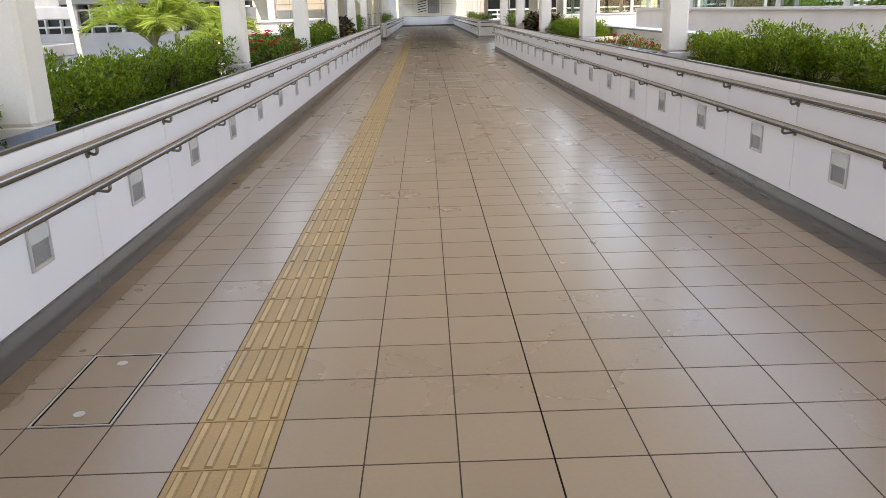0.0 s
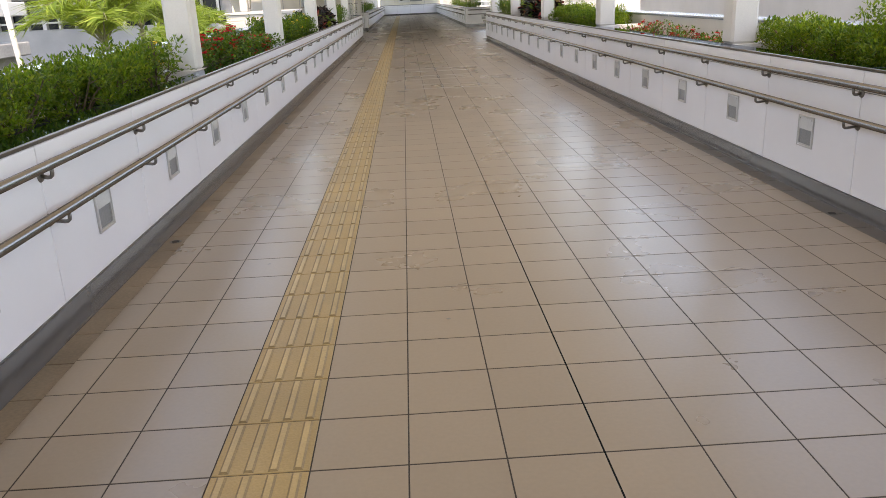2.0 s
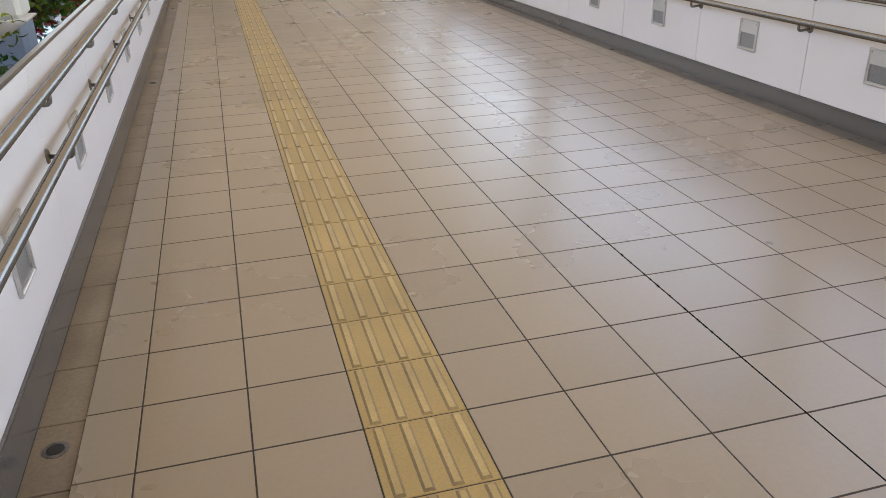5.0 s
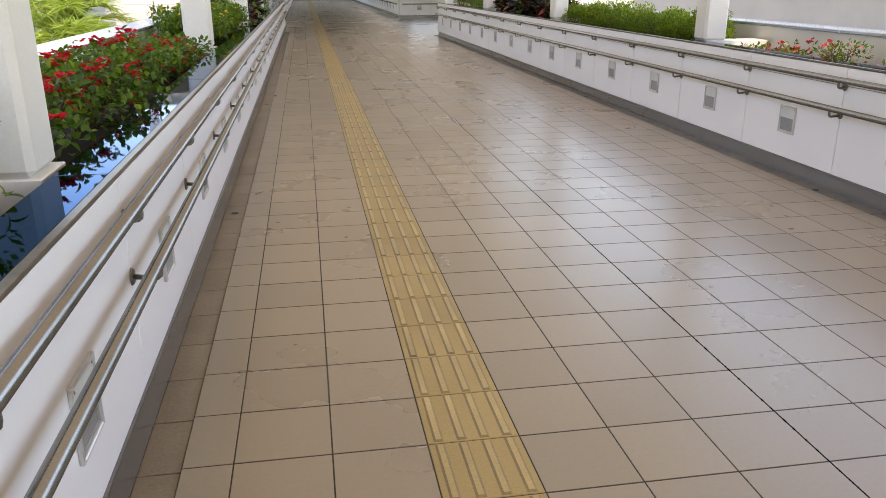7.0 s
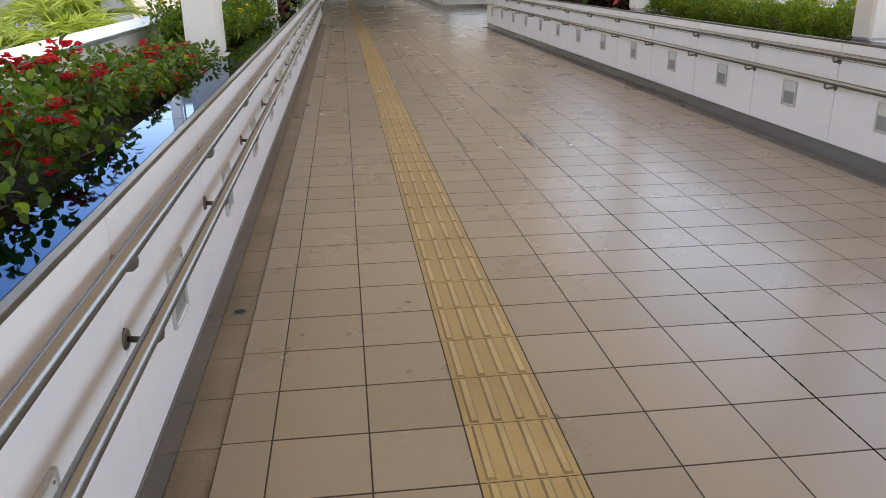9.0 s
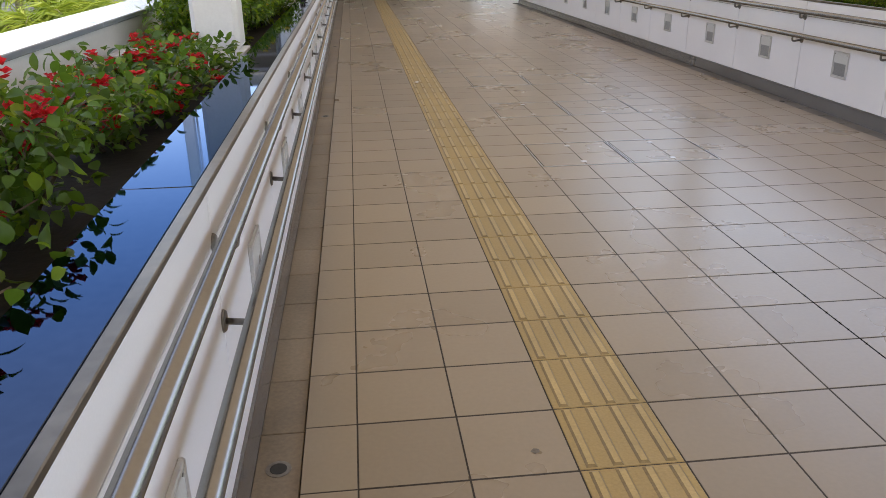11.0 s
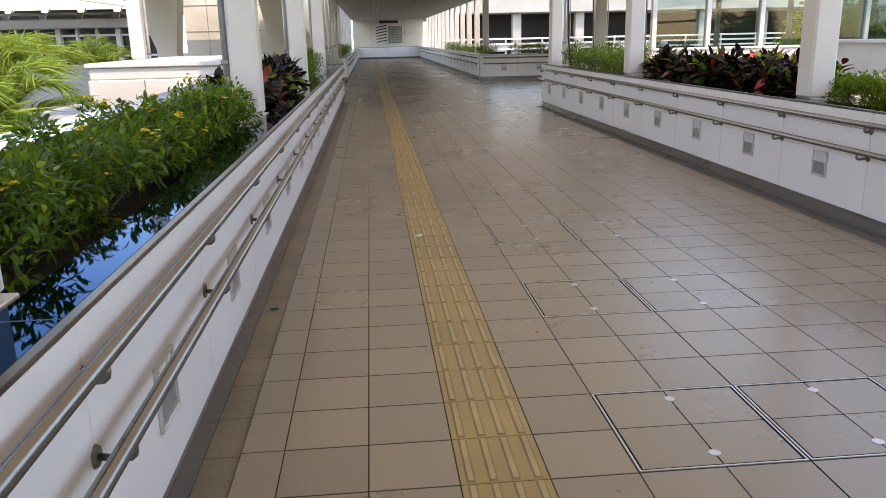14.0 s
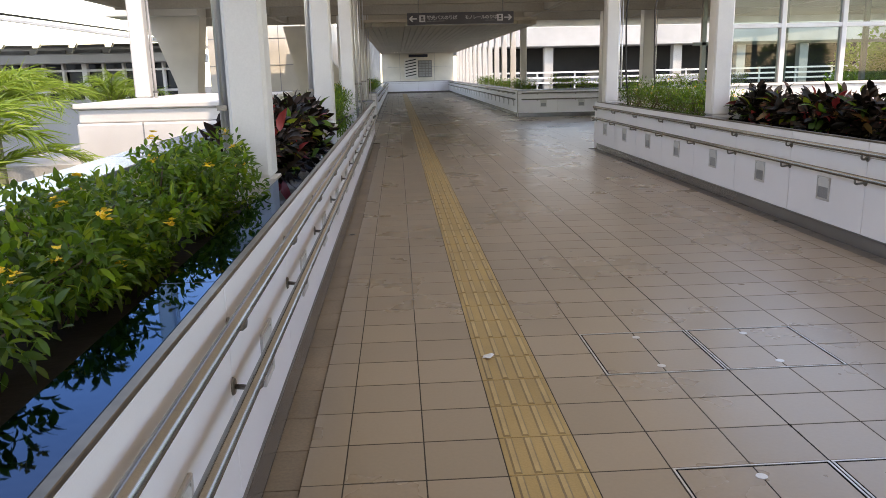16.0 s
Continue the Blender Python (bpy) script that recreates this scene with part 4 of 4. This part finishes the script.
def bed(s, y0, y1, kind, n, h, x=2.68):
    """A row of shrubs of one kind in a planter between two columns."""
    for i in range(n):
        y = y0 + (i + 0.5) * (y1 - y0) / n + rng.uniform(-0.08, 0.08)
        xx = s * (x + rng.uniform(-0.06, 0.06))
        ry = (y1 - y0) / n * 0.76
        hh = h * (rng.uniform(0.6, 1.25) if kind == "red" else rng.uniform(0.85, 1.12))
        if kind == "hedge":
            shrub("hedge_shrub", xx, y, 0.70, 0.22, ry, hh, 5200, 0.036, 0.016, [(M_LEAF, 0.55), (M_LEAF_DARK, 0.2), (M_LEAF_YG, 0.25)], "dense bright green planter shrub with small narrow leaves", group="green planter shrubs", twigs=16, up=0.6)
        elif kind == "yellow":
            shrub("flowering_shrub", xx, y, 0.70, 0.24, ry, hh, 3600, 0.05, 0.019, [(M_LEAF, 0.42), (M_LEAF_DARK, 0.48), (M_LEAF_YG, 0.10)], "green planter shrub with small yellow flower clusters", group="yellow-flowered shrubs",
                  flowers=(M_YELLOW, 0.02), petals=12, twigs=13, up=0.25, broad=True)
        elif kind == "red":
            shrub("red_flower_shrub", xx, y, 0.70, 0.24, ry, hh, 1300, 0.042, 0.028, [(M_LEAF_DARK, 0.8), (M_LEAF, 0.12), (M_LEAF_YG, 0.08)], "thorny green shrub with bright red flowers in planter", group="red-flowered shrubs",
                  flowers=(M_RED, 0.028), petals=32, twigs=13, up=0.2, broad=True)
        elif kind == "sparse":
            shrub("small_flower_shrub", xx, y, 0.70, 0.2, ry * 0.5, hh * rng.uniform(0.45, 1.0), 300, 0.042, 0.024, [(M_LEAF_DARK, 0.6), (M_LEAF, 0.15), (M_CROTON_RED, 0.25)], "sparse low shrub with a few red flowers", group="sparse planter shrubs",
                  flowers=(M_RED, 0.024), petals=4, twigs=7)
        elif kind == "croton":
            shrub("croton_shrub", xx, y, 0.70, 0.2, ry, hh, 420, 0.16, 0.072, [(M_CROTON, 0.80), (M_CROTON_RED, 0.04), (M_CROTON_RUST, 0.06), (M_LEAF_DARK, 0.05), (M_LEAF_YG, 0.05)], "dark purple-leaved croton shrub with broad leaves", group="croton shrubs",
                  twigs=11, up=0.7, lean=0.9, broad=True)
        elif kind == "airy":
            shrub("airy_shrub", xx, y, 0.70, 0.33, ry, hh, 900, 0.065, 0.018, [(M_LEAF, 0.3), (M_LEAF_DARK, 0.62), (M_LEAF_YG, 0.08)], "loose feathery green planter shrub", group="airy green shrubs",
                  flowers=(M_YELLOW, 0.018), petals=3, twigs=13, up=0.5)


shrub("airy_shrub", -2.53, -5.95, 0.70, 0.2, 0.3, 0.5, 420, 0.05, 0.026, [(M_LEAF, 0.5), (M_LEAF_YG, 0.3), (M_LEAF_DARK, 0.2)], "straggling green shrub with round leaves beside a column", group="airy green shrubs",
      flowers=(M_YELLOW, 0.02), petals=4, twigs=12, up=0.4, broad=True)
C = [-14.9, -10.1, -5.3, -0.5, 4.3, 9.1, 13.9]
for s, kinds in ((-1, ("hedge", "hedge", "red", "yellow", "croton", "airy")), (1, ("hedge", "hedge", "sparse", "hedge", "croton", "airy"))):
    for k, kind in enumerate(kinds):
        n = {"hedge": 6, "red": 5, "yellow": 5, "sparse": 5, "croton": 7, "airy": 6}[kind]
        h = {"hedge": 0.44, "red": 0.37, "yellow": 0.46, "sparse": 0.3, "croton": 0.45, "airy": 0.55}[kind]
        bed(s, C[k] + (1.0 if kind == 'croton' and s < 0 else 0.28), C[k + 1] - (0.05 if kind in ('hedge', 'red') else 0.28), kind, n, h, 2.56 if kind == 'red' else 2.6 if kind == 'yellow' else 2.68)
bed(-1, 14.3, 17.2, "airy", 4, 0.6)
bed(1, 24.6, 40, "airy", 10, 0.5, 2.72)
bed(-1, 26.0, 40, "airy", 9, 0.55, 2.72)
for i in range(7):
    shrub("airy_shrub", 3.7 + i * 0.95, 24.9, 0.72, 0.5, 0.32, 0.55, 700, 0.08, 0.022, GREEN, "loose feathery green shrub in island planter", group="airy green shrubs", twigs=10)


def palm(x, y, z, trunk, fronds, length, label):
    p = thing("palm_tree", label, "palm", at=(x, y, z))
    part("trunk", Geo().tube([(0, 0, 0), (0.05, 0.03, trunk * 0.5), (0, 0, trunk)], 0.13, 10, 0.09), M_PALM_STEM, p)
    for i in range(fronds):
        a = 2 * math.pi * i / fronds + rng.uniform(-0.2, 0.2)
        e = rng.uniform(0.8, 1.45)
        ln = length * rng.uniform(0.8, 1.1)
        pts = []
        for k in range(9):
            q = k / 8
            out = ln * (q * math.cos(e) * 0.95 + 0.15 * q * q)
            zz = trunk + ln * (q * math.sin(e) - 0.5 * q ** 2.4)
            pts.append(Vector((out * math.cos(a), out * math.sin(a), zz)))
        fr = part("frond_stem", Geo().tube(pts, 0.018, 5, 0.004), M_PALM_STEM, p)
        cen, dr = [], []
        side = Vector((-math.sin(a), math.cos(a), 0))
        for k in range(72):
            q = 0.12 + 0.88 * k / 71
            j = min(int(q * 8), 7)
            c = pts[j].lerp(pts[j + 1], q * 8 - j)
            along = (pts[j + 1] - pts[j]).normalized()
            for w in (-1, 1):
                cen.append(c)
                dr.append(along * 0.8 + side * w * 0.75 + Vector((0, 0, rng.uniform(-0.15, 0.4))))
        ob = new("frond_blade", leaf_mesh("frond_blade", np.array(cen), np.array([tuple(d) for d in dr]), length * 0.27, 0.024, M_PALM, 0.3))
        ob.parent = fr


palm(-5.55, 1.4, -5.2, 6.0, 16, 1.8, "bright green feathery palm beside the walkway")
palm(-4.7, 3.4, -5.2, 5.3, 12, 1.5, "bright green palm just beyond the parapet")
palm(-7.4, -3.0, -5.2, 5.3, 12, 1.9, "bright green feathery palm below the walkway")
palm(-5.4, 6.4, -5.2, 5.55, 14, 1.6, "sunlit green palm beside the terrace")
palm(-7.6, 11.6, -5.2, 6.0, 15, 1.7, "tall green palm beside the terrace")
palm(-8.8, 13.5, -5.2, 6.0, 12, 1.8, "tall green palm behind the terrace")
palm(-9.5, 22.0, -5.2, 5.8, 12, 1.8, "green palm behind the terrace")
for i, (x, y) in enumerate(((-11, 2), (-9, -1), (-10, 6), (-8.6, 4), (-12, 10))):
    shrub("garden_bush", x, y, -1.6, 1.3, 1.4, 1.7, 2200, 0.16, 0.06, GREEN, "broad green garden bush below the parapet", group="garden bushes", twigs=16)
    thing("planting_bank", "dark earth bank under the bushes", "soil", Geo().box(x - 1.4, y - 1.4, -5.2, x + 1.4, y + 1.4, -1.56), M_SOIL, group="planting banks")


def tree(x, y, trunk, crown, label):
    t = thing("tree", label, "tree", at=(x, y, -5.2), group="distant trees")
    g = Geo().tube([(0, 0, 0), (0.1, 0.05, trunk * 0.6), (0, 0, trunk)], 0.22, 10, 0.12)
    tips = []
    for i in range(9):
        a = rng.uniform(0, 2 * math.pi)
        e = Vector((crown * 0.75 * math.cos(a) * rng.uniform(0.3, 1), crown * 0.75 * math.sin(a) * rng.uniform(0.3, 1), trunk + rng.uniform(0.1, 1.0) * crown))
        g.tube([(0, 0, trunk * 0.85), e * 0.5 + Vector((0, 0, trunk * 0.5)), e], 0.07, 6, 0.02)
        tips.append(e)
    part("trunk", g, M_BARK, t)
    cen, dr = [], []
    for e in tips:
        u = rng.normal(0, 1, (420, 3))
        u /= np.linalg.norm(u, axis=1, keepdims=True)
        cen.append(np.array(e) + u * rng.uniform(0.2, 1, (420, 1)) ** 0.5 * crown * rng.uniform(0.35, 0.6))
        dr.append(u + rng.normal(0, 0.5, (420, 3)))
    ob = new("crown", leaf_mesh("crown", np.concatenate(cen), np.concatenate(dr), 0.26, 0.12, M_LEAF))
    ob.parent = t


for x, y in ((19, 33), (23, 38), (28, 44), (17, 26), (31, 36), (36, 46), (15, 12), (18, 4), (16, -5), (26, 24), (33, 30)):
    tree(x, y, 4.6 + rng.uniform(0, 0.8), 1.7 + rng.uniform(0, 0.5), "leafy green street tree beyond the glazed passage")

# ---- floor tiles, covers, gutters ----
def cover(x0, y0, nx, ny, label):
    """Inspection cover: steel frame, tiled infill, key locks."""
    cv = thing("inspection_cover", label, "floor cover", group="inspection covers")
    w, d = nx * T, ny * T
    g = Geo()
    e, z = 0.011, 0.002
    g.box(x0 + 0.004, y0 + 0.004, -0.0105, x0 + w - 0.004, y0 + e, z), g.box(x0 + 0.004, y0 + d - e, -0.0105, x0 + w - 0.004, y0 + d - 0.004, z)
    g.box(x0 + 0.004, y0 + e, -0.0105, x0 + e, y0 + d - e, z), g.box(x0 + w - e, y0 + e, -0.0105, x0 + w - 0.004, y0 + d - e, z)
    part("frame", g, M_FRAME, cv, "thin stainless steel frame")
    f = 0.019
    part("seal", Geo().box(x0 + e, y0 + e, -0.0105, x0 + w - e, y0 + d - e, -0.0004), M_SEAL, cv, "dark seal joint")
    for i in range(nx):
        for j in range(ny):
            part("infill_tile", Geo().slab(x0 + (f if i == 0 else i * T + 0.002), y0 + (f if j == 0 else j * T + 0.002),
                 x0 + (w - f if i == nx - 1 else (i + 1) * T - 0.002), y0 + (d - f if j == ny - 1 else (j + 1) * T - 0.002), -0.0094, 0.0005, 0.0013), M_TILE, cv)
    for ly in (y0 + 0.09, y0 + d - 0.09):
        part("lock", Geo().tube([(x0 + w / 2, ly, -0.002), (x0 + w / 2, ly, 0.0025)], 0.021, 16), M_FRAME, cv, "round steel key lock")
    return cv


COVERS = [(-0.6, 0.0, 2, 2), (0.0, 0.0, 2, 2), (-0.6, 1.5, 2, 2), (0.0, 1.5, 2, 2), (-0.6, 3.0, 2, 2), (0.0, 3.0, 2, 2), (-1.8, -11.7, 1, 2)]
covered = set()
for x0, y0, nx, ny in COVERS:
    cover(x0, y0, nx, ny, "tile-filled steel-framed inspection cover flush with floor")
    for i in range(nx):
        for j in range(ny):
            covered.add((round(x0 / T) + i, round(y0 / T) + j))

# black movement joint along the walkway
part("movement_joint", Geo().box(-0.0036, Y0, -0.006, 0.0036, 19.4, -0.0003), M_SEAL, floor)
part("steel_joint", Geo().box(-2.08, 16.42, -0.006, -1.55, 16.435, 0.0015).box(-0.9, 19.5, -0.006, 5.0, 19.525, 0.0015), M_DARKSTEEL, floor)


def drain(x, y):
    d = thing("floor_drain", "small round dark drain in gutter", "drain", group="gutter drains")
    part("ring", Geo().tube([(x, y, -0.016), (x, y, -0.0115)], 0.036, 18), M_DARKSTEEL, d)
    part("grate", Geo().tube([(x, y, -0.016), (x, y, -0.0105)], 0.024, 14), M_INK, d)


for k in range(-4, 4):
    drain(-2.02, -2.87 + 4.75 * k)
    drain(2.0, -7.79 + 4.8 * (k + 1) + 0.0)

# small litter: a scrap of tape on the tactile strip
thing("paper_scrap", "small crumpled white paper scrap on tactile paving", "litter", Geo().add([(-1.17, 3.28, 0.007), (-1.15, 3.25, 0.02), (-1.13, 3.27, 0.008), (-1.12, 3.32, 0.018), (-1.10, 3.33, 0.008), (-1.16, 3.31, 0.012)], [(0, 1, 5), (1, 2, 5), (2, 3, 5), (2, 4, 3)]), M_POSTER)

for x, y, r in ((1.405, 0.9, 0.016), (-1.62, -6.9, 0.012), (-0.42, -9.1, 0.011), (0.62, -7.1, 0.018), (-1.35, -8.2, 0.01), (0.9, 2.4, 0.012), (-0.2, 5.6, 0.013), (-1.66, 1.2, 0.011),
                (0.35, -4.6, 0.014), (1.1, -2.2, 0.012), (-1.5, 4.4, 0.015), (-0.75, -12.3, 0.012), (0.5, -10.9, 0.01), (-1.3, -2.9, 0.013)):
    pts = [(x + r * rng.uniform(0.6, 1.2) * math.cos(a), y + r * rng.uniform(0.6, 1.2) * math.sin(a), 0.0012) for a in (i * math.pi / 5 for i in range(10))]
    thing("gum_spot", "small dark trodden gum spot on floor tile", "stain", Geo().add(pts, [tuple(range(10))]), M_DARKSTEEL, group="gum spots")

ROWS_ALL = range(round(Y0 / T), round(16.2 / T))
NEAR = range(-44, -17)
tile = Geo().slab(0.0022, 0.003, T - 0.0022, T - 0.003, -0.012, 0.0, 0.0012).mesh("tile", M_TILE)
rest = Geo()
for j in ROWS_ALL:
    for i in range(-6, 6):
        if i == -4 or (i, j) in covered:
            continue
        if j in NEAR:
            piece("tile", tile, floor, (i * T, j * T, 0))
        else:
            rest.slab(i * T + 0.0024, j * T + 0.0034, (i + 1) * T - 0.0024, (j + 1) * T - 0.0034, -0.012, 0.0, 0.0012)
half = Geo().slab(0.0022, 0.0022, 0.153, T - 0.0022, -0.012, 0.0, 0.0013).mesh("edge_tile", M_TILE)
halfr = Geo().slab(0.0, 0.0022, 0.138, T - 0.0022, -0.012, 0.0, 0.0013).mesh("edge_tile", M_TILE)
gut = Geo().slab(0.0022, 0.0022, 0.13, T - 0.0022, -0.028, -0.013, 0.002).mesh("gutter_tile", M_GUTTER)
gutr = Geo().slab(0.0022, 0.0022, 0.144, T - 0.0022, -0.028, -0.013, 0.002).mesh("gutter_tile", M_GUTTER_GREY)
for j in ROWS_ALL:
    piece("edge_tile", half, floor, (-1.955, j * T, 0))
    piece("gutter_tile", gut, floor, (-2.087, j * T, 0))
    if j * T < 13.7:
        piece("edge_tile", halfr, floor, (1.802, j * T, 0))
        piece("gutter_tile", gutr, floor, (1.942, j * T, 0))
block, bars = Geo(), Geo()
block.slab(0.002, 0.002, T - 0.002, T - 0.002, -0.012, 0.001, 0.002)
for b in range(4):
    x = 0.0375 + b * 0.075
    bars.add([(x - 0.016, 0.008, 0.001), (x + 0.016, 0.008, 0.001), (x + 0.016, 0.292, 0.001), (x - 0.016, 0.292, 0.001),
              (x - 0.009, 0.016, 0.006), (x + 0.009, 0.016, 0.006), (x + 0.009, 0.284, 0.006), (x - 0.009, 0.284, 0.006)],
             [(0, 1, 5, 4), (1, 2, 6, 5), (2, 3, 7, 6), (3, 0, 4, 7), (4, 5, 6, 7)])
block_me, bars_me = block.mesh("tactile_tile", M_TACTILE), bars.mesh("bar_row", M_BAR)
bars_me.materials.append(M_BAR_FLANK_SHADE)
# Upward faces keep the light colour; flanks take the painted shadow tone.
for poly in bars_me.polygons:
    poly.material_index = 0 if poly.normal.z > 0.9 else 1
for j in ROWS_ALL:
    t_ob = piece("tactile_tile", block_me, floor, (-4 * T, j * T, 0))
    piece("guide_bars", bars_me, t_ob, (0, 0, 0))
tagged(part("far_tiles", rest, M_TILE_REST, floor), kind="stuff")
far, strip = Geo(), Geo()
for j in range(46, round(16.2 / T)):
    far.slab(6 * T + 0.002, j * T + 0.002, 2.3, (j + 1) * T - 0.002, -0.012, 0.0, 0.002)
for j in range(round(16.2 / T), round(57 / T)):
    far.slab(-2.238, j * T + 0.002, -2.102, (j + 1) * T - 0.002, -0.012, 0.0, 0.002)
    if j * T < 24.0:
        far.slab(2.220, j * T + 0.002, 2.3, (j + 1) * T - 0.002, -0.012, 0.0, 0.002)
        far.slab(-2.3, j * T + 0.002, -2.241, (j + 1) * T - 0.002, -0.012, 0.0, 0.002)
    far.slab(2.102, j * T + 0.002, 2.218, (j + 1) * T - 0.002, -0.012, 0.0, 0.002)
    for i in range(-7, 7):
        if i == -4 and j < 186:
            strip.slab(i * T + 0.002, j * T + 0.002, (i + 1) * T - 0.002, (j + 1) * T - 0.002, -0.012, 0.001, 0.002)
            for b in range(4):
                x = i * T + 0.0375 + b * 0.075
                strip.slab(x - 0.014, j * T + 0.012, x + 0.014, j * T + 0.288, 0.0, 0.006, 0.004)
            continue
        far.slab(i * T + 0.002, j * T + 0.002, (i + 1) * T - 0.002, (j + 1) * T - 0.002, -0.012, 0.0, 0.002)
tagged(part("corridor_tiles", far, M_TILE_REST, floor), kind="stuff")
tagged(part("corridor_tactile_strip", strip, M_TACTILE, floor, "worn yellow tactile guide strip"), kind="stuff")
